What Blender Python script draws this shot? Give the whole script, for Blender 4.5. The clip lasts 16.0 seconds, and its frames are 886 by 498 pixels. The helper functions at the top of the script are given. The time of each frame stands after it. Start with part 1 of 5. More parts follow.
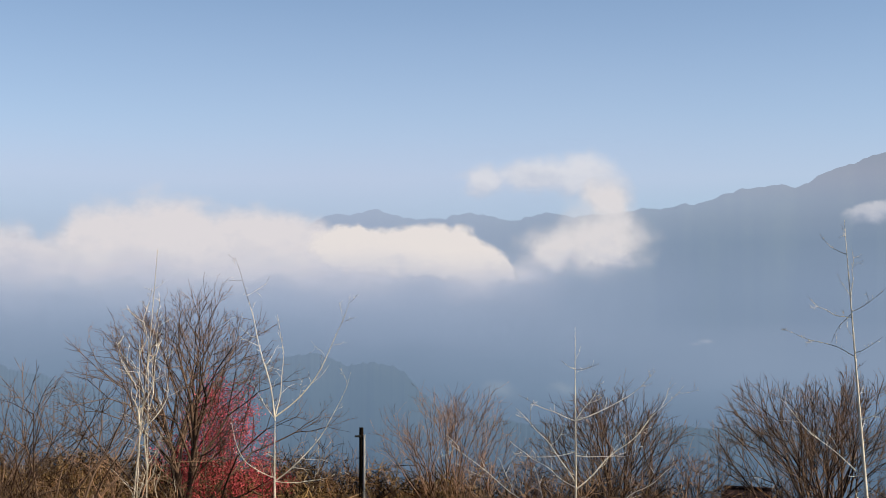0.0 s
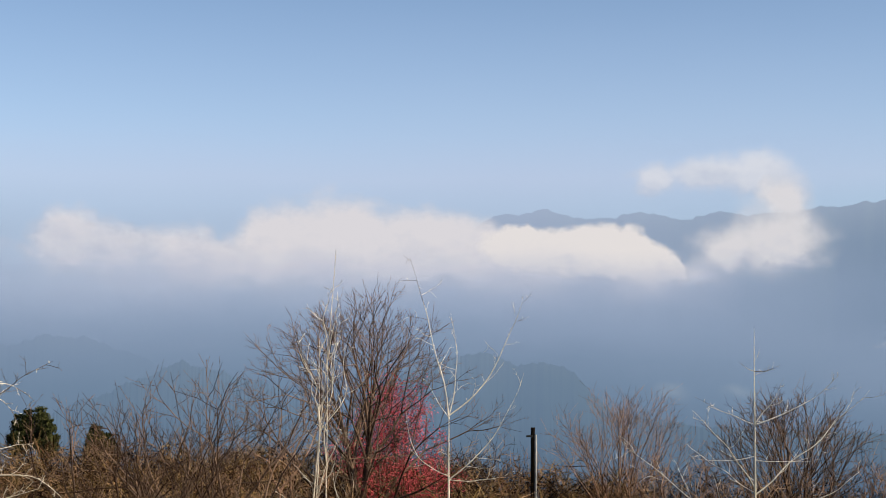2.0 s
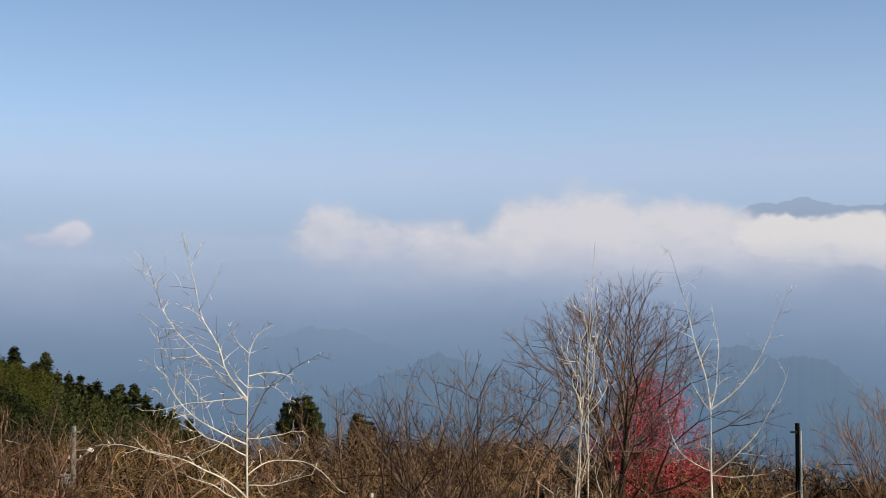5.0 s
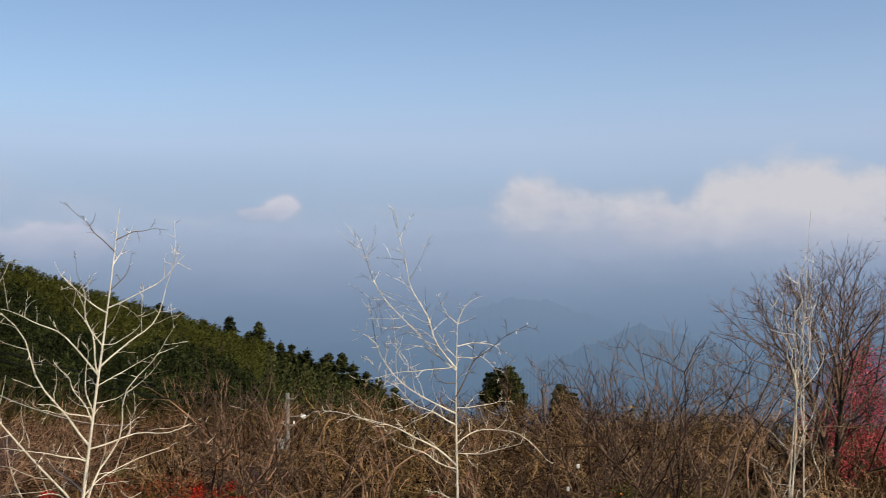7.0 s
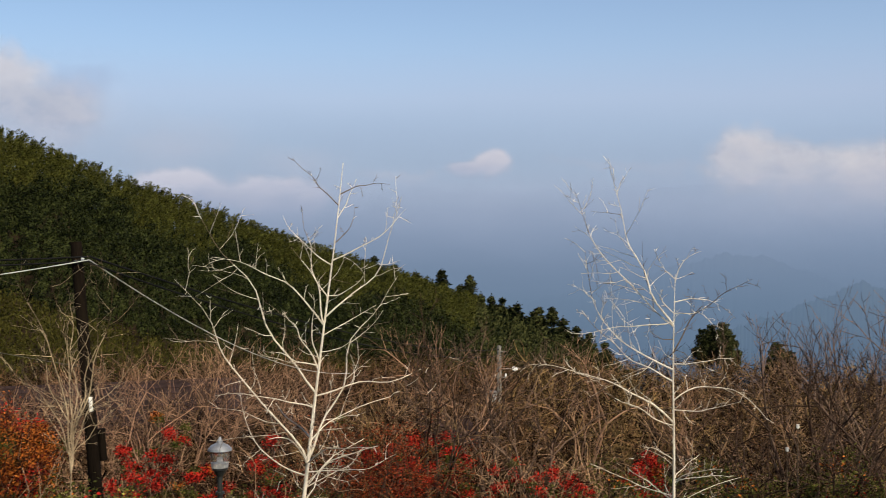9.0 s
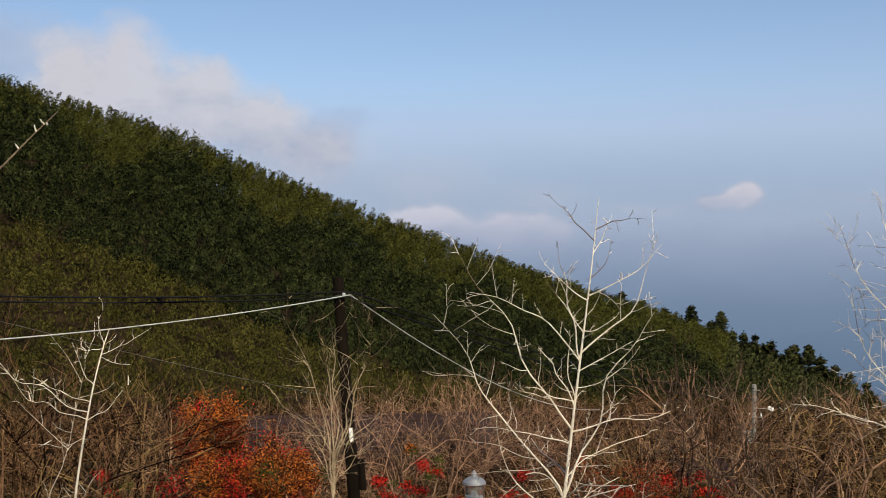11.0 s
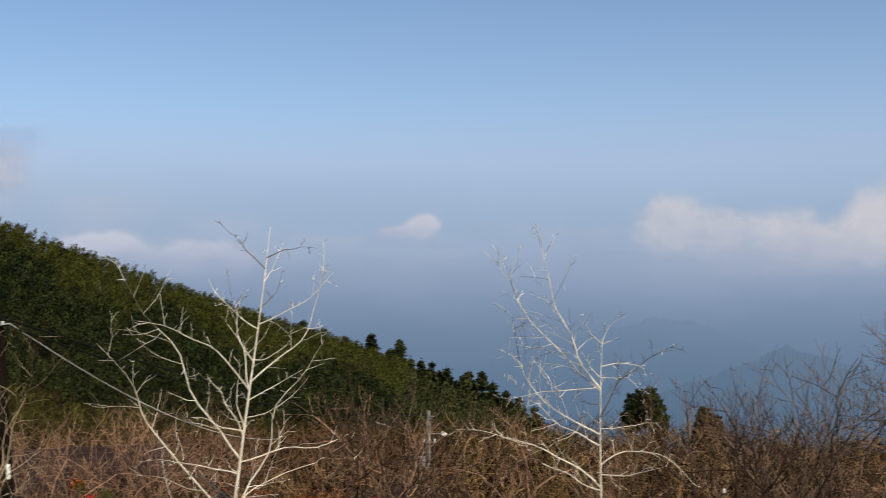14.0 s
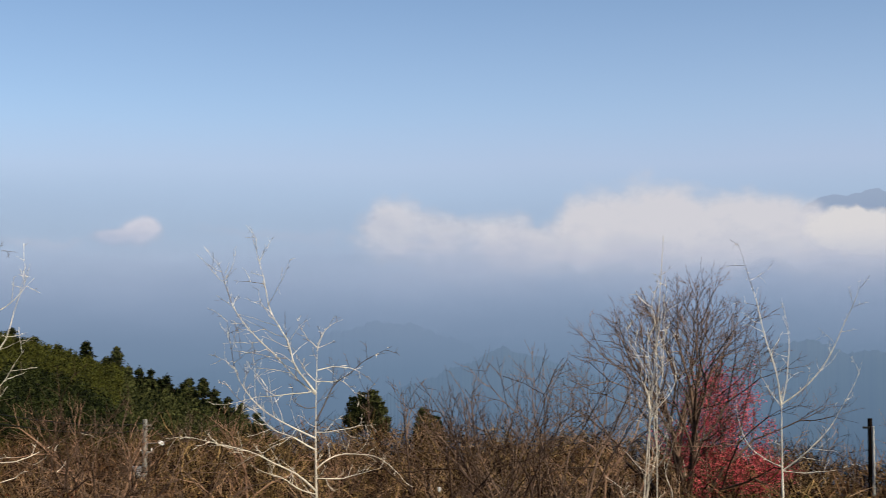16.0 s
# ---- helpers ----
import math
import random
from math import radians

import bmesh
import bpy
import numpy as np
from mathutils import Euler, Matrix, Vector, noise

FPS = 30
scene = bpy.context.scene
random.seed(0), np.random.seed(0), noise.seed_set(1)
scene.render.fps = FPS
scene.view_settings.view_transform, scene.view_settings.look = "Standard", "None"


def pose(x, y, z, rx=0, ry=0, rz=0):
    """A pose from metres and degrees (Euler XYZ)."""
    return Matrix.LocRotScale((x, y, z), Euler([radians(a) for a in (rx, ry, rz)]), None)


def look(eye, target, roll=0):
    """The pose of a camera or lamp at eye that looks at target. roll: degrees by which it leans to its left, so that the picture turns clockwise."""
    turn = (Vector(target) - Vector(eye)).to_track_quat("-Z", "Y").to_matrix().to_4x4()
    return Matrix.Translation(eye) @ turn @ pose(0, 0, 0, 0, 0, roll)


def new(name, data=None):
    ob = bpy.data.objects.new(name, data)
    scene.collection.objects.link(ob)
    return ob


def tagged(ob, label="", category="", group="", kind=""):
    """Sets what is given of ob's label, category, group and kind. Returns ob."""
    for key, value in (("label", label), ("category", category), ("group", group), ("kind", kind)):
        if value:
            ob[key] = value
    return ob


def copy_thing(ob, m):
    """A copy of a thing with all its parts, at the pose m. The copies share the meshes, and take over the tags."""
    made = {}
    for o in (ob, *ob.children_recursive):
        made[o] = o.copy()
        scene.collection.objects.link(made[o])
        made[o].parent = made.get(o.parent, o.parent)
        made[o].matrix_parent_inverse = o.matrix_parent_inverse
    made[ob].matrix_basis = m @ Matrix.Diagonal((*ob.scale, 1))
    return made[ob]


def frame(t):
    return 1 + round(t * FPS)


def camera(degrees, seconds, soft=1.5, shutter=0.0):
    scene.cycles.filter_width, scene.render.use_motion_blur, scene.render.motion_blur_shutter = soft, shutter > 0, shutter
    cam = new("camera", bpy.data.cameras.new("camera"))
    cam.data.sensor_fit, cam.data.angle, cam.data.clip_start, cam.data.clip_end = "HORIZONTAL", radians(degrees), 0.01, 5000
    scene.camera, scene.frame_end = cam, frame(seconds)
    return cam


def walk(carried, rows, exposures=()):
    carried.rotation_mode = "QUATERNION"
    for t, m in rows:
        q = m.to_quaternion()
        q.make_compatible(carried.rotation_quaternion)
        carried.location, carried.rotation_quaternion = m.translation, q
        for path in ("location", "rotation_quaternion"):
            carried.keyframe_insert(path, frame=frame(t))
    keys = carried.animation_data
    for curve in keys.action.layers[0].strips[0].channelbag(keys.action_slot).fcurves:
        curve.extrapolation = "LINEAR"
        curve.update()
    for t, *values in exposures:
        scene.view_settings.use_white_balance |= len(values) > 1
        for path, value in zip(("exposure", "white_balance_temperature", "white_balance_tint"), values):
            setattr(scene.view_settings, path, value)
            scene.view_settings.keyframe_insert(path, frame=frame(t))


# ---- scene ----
# A hand-held pan across a misty valley: the camera turns on the spot, at arm's length from the body.
EYE = 9.0            # height of the lens; the hillside falls away below it
ARM = 0.5            # radius on which the lens swings
cam = camera(39.3, 16.0, soft=0.82, shutter=0.3)
# seconds, heading (degrees, positive to the right of +y), tilt up, lean
WAY = [
    (0, 0, 2.83, 0.13), (0.5, -1.49, 2.91, 0.09), (1, -3.75, 2.76, 0.12), (1.5, -6, 2.76, -0.02),
    (2, -7.81, 2.83, -0.11), (2.5, -9.03, 2.87, -0.16), (3, -10.86, 2.95, -0.1), (3.5, -13.62, 2.64, -0.23),
    (4, -15.53, 2.6, 0.04), (4.2, -16.69, 2.59, 0.24), (4.72, -18.63, 2.53, 0.15), (5.25, -20.21, 2.4, 0.07),
    (5.78, -21.99, 2.16, -0.02), (6.3, -24.52, 1.78, -0.1), (6.5, -25.57, 1.79, -0.07), (7, -28.65, 1.16, 0.21),
    (7.5, -30.74, 0.99, 0.22), (8, -33.73, 0.63, 0.31), (8.5, -36.21, -0.21, 0.21), (9, -38.33, -0.94, -0.01),
    (9.5, -41.32, -1.04, 0.19), (10, -44.38, -0.22, 0.21), (10.2, -45.72, 0.06, 0.28), (10.72, -48.6, 0.6, 0.2),
    (11.25, -50.57, 0.72, 0.11), (11.78, -51.52, 0.64, 0.03), (12.3, -51.33, 0.56, -0.06), (12.5, -50.56, 0.56, -0.09),
    (13, -45.7, 1.41, -0.11), (13.5, -40.62, 1.73, -0.03), (14, -35.11, 2.03, -0.2), (14.5, -32, 2.59, -0.06),
    (15, -29.05, 2.35, 0.07), (15.5, -25.76, 2.19, 0.12), (16, -22.39, 2.22, 0.23),
]


def stand(yaw, pitch, lean):
    a = radians(yaw)
    return pose(ARM * math.sin(a), ARM * math.cos(a), EYE, 90 + pitch, 0, -yaw) @ pose(0, 0, 0, 0, 0, -lean)


walk(cam, [(t, stand(y, p, l)) for t, y, p, l in WAY], [(0, 0.61, 6700, 8.0), (2, 0.59, 6565, 7.5), (4, 0.57, 6420, 7.0), (6.5, 0.42, 6362, 7.0), (8.5, 0.42, 6430, 8.0), (10, 0.39, 6470, 8.5), (12.5, 0.41, 6450, 8.0), (13.5, 0.33, 6230, 6.7), (14.0, 0.34, 6220, 6.6), (14.5, 0.21, 6110, 6.1), (15, 0.21, 6120, 6.0), (15.5, 0.45, 6215, 6.5), (16, 0.48, 6350, 7.0)])

# ---- light ----
SUN_AZ, SUN_EL = 108.0, 38.0
world = bpy.data.worlds.new("sky")
scene.world = world
world.use_nodes = True
wn, wl = world.node_tree.nodes, world.node_tree.links
sky = wn.new("ShaderNodeTexSky")
sky.sky_type = 'NISHITA'
sky.sun_disc = False
sky.sun_elevation, sky.sun_rotation = radians(SUN_EL), radians(SUN_AZ)
sky.altitude, sky.air_density, sky.dust_density, sky.ozone_density = 1200, 0.9, 0.3, 1.6
wl.new(sky.outputs[0], wn["Background"].inputs[0])
wn["Background"].inputs[1].default_value = 0.088
sun = new("sun", bpy.data.lights.new("sun", 'SUN'))
sun.data.energy, sun.data.angle, sun.data.color = 4.5, radians(0.5), (1.0, 0.86, 0.66)
sa, se = radians(SUN_AZ), radians(SUN_EL)
sun.matrix_world = look((60, -40, 80), Vector((60, -40, 80)) - 10 * Vector((math.sin(sa) * math.cos(se), math.cos(sa) * math.cos(se), math.sin(se))))


AIRLIGHT = 0.76     # sunlit haze and cloud against the sky, painted as emission


# ---- materials ----
def nodes_of(name):
    m = bpy.data.materials.new(name)
    m.use_nodes = True
    t = m.node_tree
    return m, t.nodes, t.links, t.nodes["Principled BSDF"]


def ramp(n, l, src, stops):
    r = n.new("ShaderNodeValToRGB")
    e = r.color_ramp.elements
    while len(e) < len(stops):
        e.new(0.5)
    for el, (p, c) in zip(e, stops):
        el.position, el.color = p, (*c, 1)
    l.new(src, r.inputs[0])
    return r


def calc(n, l, op, a, b=0.0, c=0.0, clamp=False):
    m = n.new("ShaderNodeMath")
    m.operation, m.use_clamp = op, clamp
    for sock, v in zip(m.inputs, (a, b, c)):
        if isinstance(v, (int, float)):
            sock.default_value = v
        else:
            l.new(v, sock)
    return m.outputs[0]


def grain(n, l, scale, detail=4, rough=0.6, vec=None, stretch=None):
    t = n.new("ShaderNodeTexNoise")
    t.inputs["Scale"].default_value, t.inputs["Detail"].default_value, t.inputs["Roughness"].default_value = scale, detail, rough
    if vec is None:
        vec = n.new("ShaderNodeTexCoord").outputs["Object"]
    if stretch:
        mp = n.new("ShaderNodeMapping")
        mp.inputs["Scale"].default_value = stretch
        l.new(vec, mp.inputs[0])
        vec = mp.outputs[0]
    l.new(vec, t.inputs["Vector"])
    return t.outputs["Fac"]


def surface(name, dark, light, scale=6, fine=60, rough=0.8, bump=0.3, islands=0.0, objects=0.0, metal=0.0, translucent=0.0, stretch=None, patches=0.0, span=(0.3, 0.7), gloss=0.02):
    """Two scales of grain between two colours, with relief; per-piece and per-thing variation where asked."""
    m, n, l, b = nodes_of(name)
    g1, g2 = grain(n, l, scale, stretch=stretch), grain(n, l, fine, 3, stretch=stretch)
    f = calc(n, l, 'ADD', calc(n, l, 'MULTIPLY', g1, 0.65), calc(n, l, 'MULTIPLY', g2, 0.35))
    if islands:
        isl = n.new("ShaderNodeNewGeometry").outputs["Random Per Island"]
        f = calc(n, l, 'ADD', f, calc(n, l, 'MULTIPLY', calc(n, l, 'SUBTRACT', isl, 0.5), islands))
    if objects:
        rnd = n.new("ShaderNodeObjectInfo").outputs["Random"]
        f = calc(n, l, 'ADD', f, calc(n, l, 'MULTIPLY', calc(n, l, 'SUBTRACT', rnd, 0.5), objects))
    if patches:
        g3 = grain(n, l, patches, 3)
        f = calc(n, l, 'ADD', f, calc(n, l, 'MULTIPLY', calc(n, l, 'SUBTRACT', g3, 0.5), 1.2))
    col = ramp(n, l, f, [(span[0], dark), (span[1], light)]).outputs[0]
    l.new(col, b.inputs["Base Color"])
    b.inputs["Roughness"].default_value, b.inputs["Metallic"].default_value = rough, metal
    b.inputs["Specular IOR Level"].default_value = gloss
    if bump:
        bp = n.new("ShaderNodeBump")
        bp.inputs["Strength"].default_value, bp.inputs["Distance"].default_value = bump, 0.02
        l.new(g2, bp.inputs["Height"])
        l.new(bp.outputs[0], b.inputs["Normal"])
    if translucent:
        tr, ms = n.new("ShaderNodeBsdfTranslucent"), n.new("ShaderNodeMixShader")
        l.new(col, tr.inputs[0])
        ms.inputs[0].default_value = translucent
        l.new(b.outputs[0], ms.inputs[1]), l.new(tr.outputs[0], ms.inputs[2])
        l.new(ms.outputs[0], n["Material Output"].inputs[0])
    return m


BARK_PALE = surface("pale_bark", (0.36, 0.31, 0.235), (0.84, 0.77, 0.64), 5, 70, 0.8, 0.5, stretch=(1, 1, 0.3), islands=0.25)
BARK_GREY = surface("grey_bark", (0.06, 0.042, 0.03), (0.20, 0.15, 0.105), 5, 60, 0.85, 0.5, islands=0.4)
BARK_DARK = surface("dark_bark", (0.024, 0.015, 0.011), (0.095, 0.06, 0.042), 5, 60, 0.85, 0.5, islands=0.4)
BARK_BROWN = surface("brown_bark", (0.055, 0.031, 0.020), (0.35, 0.21, 0.135), 5, 60, 0.85, 0.5, islands=0.5)
BARK_UMBER = surface("umber_twigs", (0.036, 0.024, 0.018), (0.19, 0.125, 0.088), 5, 60, 0.85, 0, islands=0.6)
TWIG_STEM = surface("straw_stems", (0.075, 0.05, 0.03), (0.60, 0.47, 0.30), 2, 20, 0.85, 0, islands=0.8, span=(0.3, 0.85))
BARK_WISP = surface("wispy_pale_bark", (0.22, 0.175, 0.125), (0.74, 0.65, 0.52), 4, 40, 0.85, 0.3, islands=0.7)
# next three ramps paint shaded thicket gaps near black and sunlit twigs pale
TWIG_BROWN = surface("brown_twigs", (0.005, 0.0025, 0.0015), (0.21, 0.116, 0.058), 0.5, 8, 0.85, 0, islands=0.9, objects=0.3, span=(0.40, 0.88))
TWIG_PALE = surface("pale_brown_branches", (0.027, 0.0155, 0.009), (0.42, 0.268, 0.158), 0.6, 9, 0.85, 0, islands=0.9, objects=0.4, span=(0.32, 0.86))
TWIG_STRAW = surface("straw_twigs", (0.006, 0.0035, 0.0015), (0.27, 0.175, 0.073), 0.5, 8, 0.85, 0, islands=0.9, objects=0.3, span=(0.42, 0.9))
BUD_BROWN = surface("brown_buds", (0.10, 0.045, 0.03), (0.24, 0.12, 0.08), 2, 20, 0.8, 0, islands=0.6)
LEAF_RED = surface("red_leaves", (0.07, 0.003, 0.003), (0.60, 0.034, 0.022), 1.2, 20, 0.55, 0, islands=0.8, translucent=0.25)
LEAF_CRIMSON = surface("crimson_leaves", (0.30, 0.025, 0.04), (0.80, 0.145, 0.165), 1.2, 20, 0.55, 0, islands=0.7, translucent=0.3)
LEAF_ORANGE = surface("orange_leaves", (0.05, 0.008, 0.003), (0.50, 0.155, 0.028), 1.2, 20, 0.55, 0, islands=0.9, translucent=0.25)
LEAF_RUSSET = surface("russet_leaves", (0.05, 0.009, 0.004), (0.27, 0.06, 0.022), 1.2, 20, 0.6, 0, islands=0.7, translucent=0.2)
LEAF_LIME = surface("yellow_green_leaves", (0.10, 0.10, 0.02), (0.36, 0.34, 0.07), 1.2, 20, 0.6, 0, islands=0.7, translucent=0.25)
LEAF_OLIVE = surface("olive_leaves", (0.022, 0.026, 0.006), (0.12, 0.12, 0.028), 1.0, 20, 0.6, 0, islands=0.6, translucent=0.2)
# BAMBOO and DARKWOOD: shaded gaps and sunlit clumps are painted into the leaf colour
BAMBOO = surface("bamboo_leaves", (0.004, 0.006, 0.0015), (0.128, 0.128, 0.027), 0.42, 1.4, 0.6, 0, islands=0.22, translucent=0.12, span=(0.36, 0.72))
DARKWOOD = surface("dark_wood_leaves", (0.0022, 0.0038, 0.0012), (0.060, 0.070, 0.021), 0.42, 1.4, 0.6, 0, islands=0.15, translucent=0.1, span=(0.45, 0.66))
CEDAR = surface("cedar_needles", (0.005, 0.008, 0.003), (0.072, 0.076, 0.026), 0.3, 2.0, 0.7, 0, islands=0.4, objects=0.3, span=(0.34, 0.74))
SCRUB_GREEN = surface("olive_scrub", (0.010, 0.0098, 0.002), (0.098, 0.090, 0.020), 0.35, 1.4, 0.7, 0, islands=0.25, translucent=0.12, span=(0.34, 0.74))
FOREST = surface("far_forest", (0.015, 0.025, 0.014), (0.06, 0.075, 0.035), 0.004, 0.03, 0.9, 0)
SOIL = surface("litter", (0.010, 0.0065, 0.004), (0.040, 0.026, 0.015), 0.3, 5, 0.95, 0.6)
POLE_WOOD = surface("tarred_wood", (0.004, 0.003, 0.0022), (0.014, 0.010, 0.007), 3, 40, 0.85, 0.6, stretch=(1, 1, 0.15))
CONCRETE = surface("concrete", (0.12, 0.115, 0.10), (0.26, 0.245, 0.22), 3, 40, 0.85, 0.3, gloss=0.3)
IRON_BLACK = surface("black_iron", (0.010, 0.011, 0.010), (0.030, 0.032, 0.030), 6, 60, 0.45, 0.2, gloss=0.3)
ZINC = surface("grey_zinc", (0.20, 0.21, 0.22), (0.42, 0.43, 0.44), 6, 60, 0.4, 0.2, metal=0.6, gloss=0.3)
PORCELAIN = surface("white_porcelain", (0.68, 0.68, 0.66), (0.85, 0.85, 0.83), 6, 60, 0.3, 0, gloss=0.3)
ROPE = surface("pale_cable", (0.30, 0.30, 0.28), (0.48, 0.48, 0.45), 6, 60, 0.6, 0, gloss=0.1)
ROPE_DIM = surface("dull_grey_cable", (0.07, 0.065, 0.055), (0.14, 0.13, 0.11), 6, 60, 0.7, 0)
RUBBER = surface("black_cable", (0.006, 0.006, 0.006), (0.016, 0.016, 0.016), 6, 60, 0.8, 0)
ROOF = surface("dark_roof", (0.016, 0.011, 0.011), (0.052, 0.034, 0.033), 1.2, 25, 0.9, 0.5, objects=0.2)
TIMBER = surface("weathered_timber", (0.06, 0.045, 0.03), (0.18, 0.13, 0.09), 3, 40, 0.85, 0.4)
ROPE_WHITE = surface("white_plate", (0.70, 0.70, 0.66), (0.86, 0.86, 0.82), 6, 60, 0.5, 0, gloss=0.3)


def dusty_glass():
    """Clear lantern glass with a film of dust."""
    m, n, l, b = nodes_of("dusty_glass")
    b.inputs["Roughness"].default_value, b.inputs["Transmission Weight"].default_value, b.inputs["IOR"].default_value = 0.12, 1.0, 1.15
    b.inputs["Base Color"].default_value = (0.80, 0.78, 0.74, 1)
    ms, d = n.new("ShaderNodeMixShader"), n.new("ShaderNodeBsdfDiffuse")
    d.inputs[0].default_value = (0.3, 0.29, 0.27, 1)
    l.new(ramp(n, l, grain(n, l, 14), [(0.35, (0.1, 0.1, 0.1)), (0.7, (0.4, 0.4, 0.4))]).outputs[0], ms.inputs[0])
    l.new(b.outputs[0], ms.inputs[1]), l.new(d.outputs[0], ms.inputs[2])
    l.new(ms.outputs[0], n["Material Output"].inputs[0])
    return m


GLASS = dusty_glass()


# ---- mesh helpers ----
def way(az, r, z=0.0):
    """The place r metres off in the direction az (degrees right of +y), z metres above or below the eye."""
    a = radians(az)
    return Vector((r * math.sin(a), r * math.cos(a), EYE + z))


def mesh_of(name, verts, faces, mat, smooth=False):
    me = bpy.data.meshes.new(name)
    v = np.asarray(verts, dtype=np.float32).reshape(-1, 3)
    f = np.asarray(faces, dtype=np.int32)
    k = f.shape[1]
    me.vertices.add(len(v))
    me.vertices.foreach_set("co", v.ravel())
    me.loops.add(f.size)
    me.loops.foreach_set("vertex_index", f.ravel())
    me.polygons.add(len(f))
    me.polygons.foreach_set("loop_start", np.arange(0, f.size, k, dtype=np.int32))
    if smooth:
        me.polygons.foreach_set("use_smooth", np.ones(len(f), dtype=bool))
    me.update(calc_edges=True)
    me.materials.append(mat)
    return me


def part(name, data, material, parent, label="", kind=""):
    """Links a bmesh or a ready mesh as one mesh object under a thing or a part."""
    if isinstance(data, bmesh.types.BMesh):
        me = bpy.data.meshes.new(name)
        data.to_mesh(me)
        data.free()
        me.materials.append(material)
    else:
        me = data
    ob = new(name, me)
    if parent:
        ob.parent = parent
    return tagged(ob, label, kind=kind)


def thing(name, m, label, category, group="", kind=""):
    ob = new(name)
    ob.matrix_world = m
    ob.empty_display_size = 0.2
    return tagged(ob, label, category, group, kind)


class Tubes:
    """Gathers tapered tubes along polylines into one quad mesh."""

    def __init__(self):
        self.v, self.f, self.n = [], [], 0

    def add(self, pts, radii, sides=5):
        p = np.asarray(pts, dtype=float)
        r = np.asarray(radii, dtype=float)
        d = np.gradient(p, axis=0)
        d /= np.linalg.norm(d, axis=1)[:, None] + 1e-9
        ref = np.array((0.31, 0.17, 0.93)) if abs(d[0][2]) < 0.85 else np.array((0.95, 0.21, 0.1))
        a = np.cross(d, ref)
        a /= np.linalg.norm(a, axis=1)[:, None] + 1e-9
        b = np.cross(d, a)
        t = np.arange(sides) * 2 * math.pi / sides
        ring = p[:, None, :] + r[:, None, None] * (np.cos(t)[None, :, None] * a[:, None, :] + np.sin(t)[None, :, None] * b[:, None, :])
        k = len(p)
        self.v.append(ring.reshape(-1, 3))
        i = np.arange(k - 1)[:, None] * sides + np.arange(sides)[None, :]
        j = np.arange(k - 1)[:, None] * sides + (np.arange(sides) + 1)[None, :] % sides
        self.f.append(np.stack([i, j, j + sides, i + sides], -1).reshape(-1, 4) + self.n)
        self.n += k * sides

    def mesh(self, name, mat, smooth=True):
        return mesh_of(name, np.concatenate(self.v), np.concatenate(self.f), mat, smooth)


def limb(rng, start, heading, length, steps=8, up=0.0, wobble=0.08, droop=0.0):
    """A wandering line: up bends it to the sky, droop to the ground."""
    p, d = np.array(start, float), np.array(heading, float)
    d /= np.linalg.norm(d)
    out, step = [p.copy()], length / steps
    for i in range(steps):
        d = d + rng.normal(0, wobble, 3) + np.array((0, 0, (up - droop * i / steps) / steps))
        d /= np.linalg.norm(d)
        p = p + d * step
        out.append(p.copy())
    return np.array(out)


def taper(n, r0, r1):
    return r0 + (r1 - r0) * np.linspace(0, 1, n) ** 0.8


def side_of(rng, d, spread):
    """A direction that leaves d by spread (0 to 1) on a random side."""
    s = np.cross(d, rng.normal(0, 1, 3))
    s /= np.linalg.norm(s) + 1e-9
    out = d * (1 - spread) + s * spread
    return out / np.linalg.norm(out)


def branch_out(rng, tubes, line, r0, depth, density, ratio=0.45, spread=0.55, up=0.3, sides=(4, 3, 3), least=0.0035, wobble=0.1, first=0.15, ends=None, thin=0.5):
    """Side branches along a line, and theirs in turn."""
    length = np.linalg.norm(np.diff(line, axis=0), axis=1).sum()
    count = int(density[0] * length + 0.8)
    for k in range(count):
        f = first + (1 - first) * (k + rng.random()) / count
        i = min(int(f * (len(line) - 1)), len(line) - 2)
        q = f * (len(line) - 1) - i
        p = line[i] * (1 - q) + line[i + 1] * q
        d = line[i + 1] - line[i]
        d /= np.linalg.norm(d) + 1e-9
        ln = length * ratio * (1.1 - 0.8 * f) * rng.uniform(0.5, 1.25)
        r = max(least, r0 * (1 - 0.75 * f) * thin)
        ch = limb(rng, p, side_of(rng, d, spread * rng.uniform(0.7, 1.2)), ln, 4 if depth > 1 else 3, up, wobble)
        tubes.add(ch, taper(len(ch), r, max(least * 0.6, r * 0.3)), sides[min(len(sides) - 1, 3 - depth)] if depth < 3 else sides[0])
        if ends is not None and depth == 1:
            ends.append(ch[-1])
        if depth > 1:
            branch_out(rng, tubes, ch, r, depth - 1, density[1:], ratio * 1.05, spread, up, sides, least, wobble, 0.2, ends, thin)


def blades(rng, centres, size, thin=0.35, flat=0.0, droop=0.0, along=None, face=None):
    """A pointed four-cornered leaf at every centre, turned at random."""
    c = np.asarray(centres, float)
    n = len(c)
    d = rng.normal(0, 1, (n, 3))
    d[:, 2] = d[:, 2] * (1 - flat) - droop
    if along is not None:
        d = along + 0.45 * d
    d /= np.linalg.norm(d, axis=1)[:, None] + 1e-9
    s = np.cross(d, rng.normal(0, 1, (n, 3)) if face is None else face + rng.normal(0, 0.35, (n, 3)))
    s /= np.linalg.norm(s, axis=1)[:, None] + 1e-9
    ln = (size * rng.uniform(0.6, 1.3, n))[:, None]
    v = np.stack([c - d * ln * 0.5, c + s * ln * thin * 0.5, c + d * ln * 0.5, c - s * ln * thin * 0.5], 1).reshape(-1, 3)
    return v, np.arange(4 * n).reshape(n, 4)


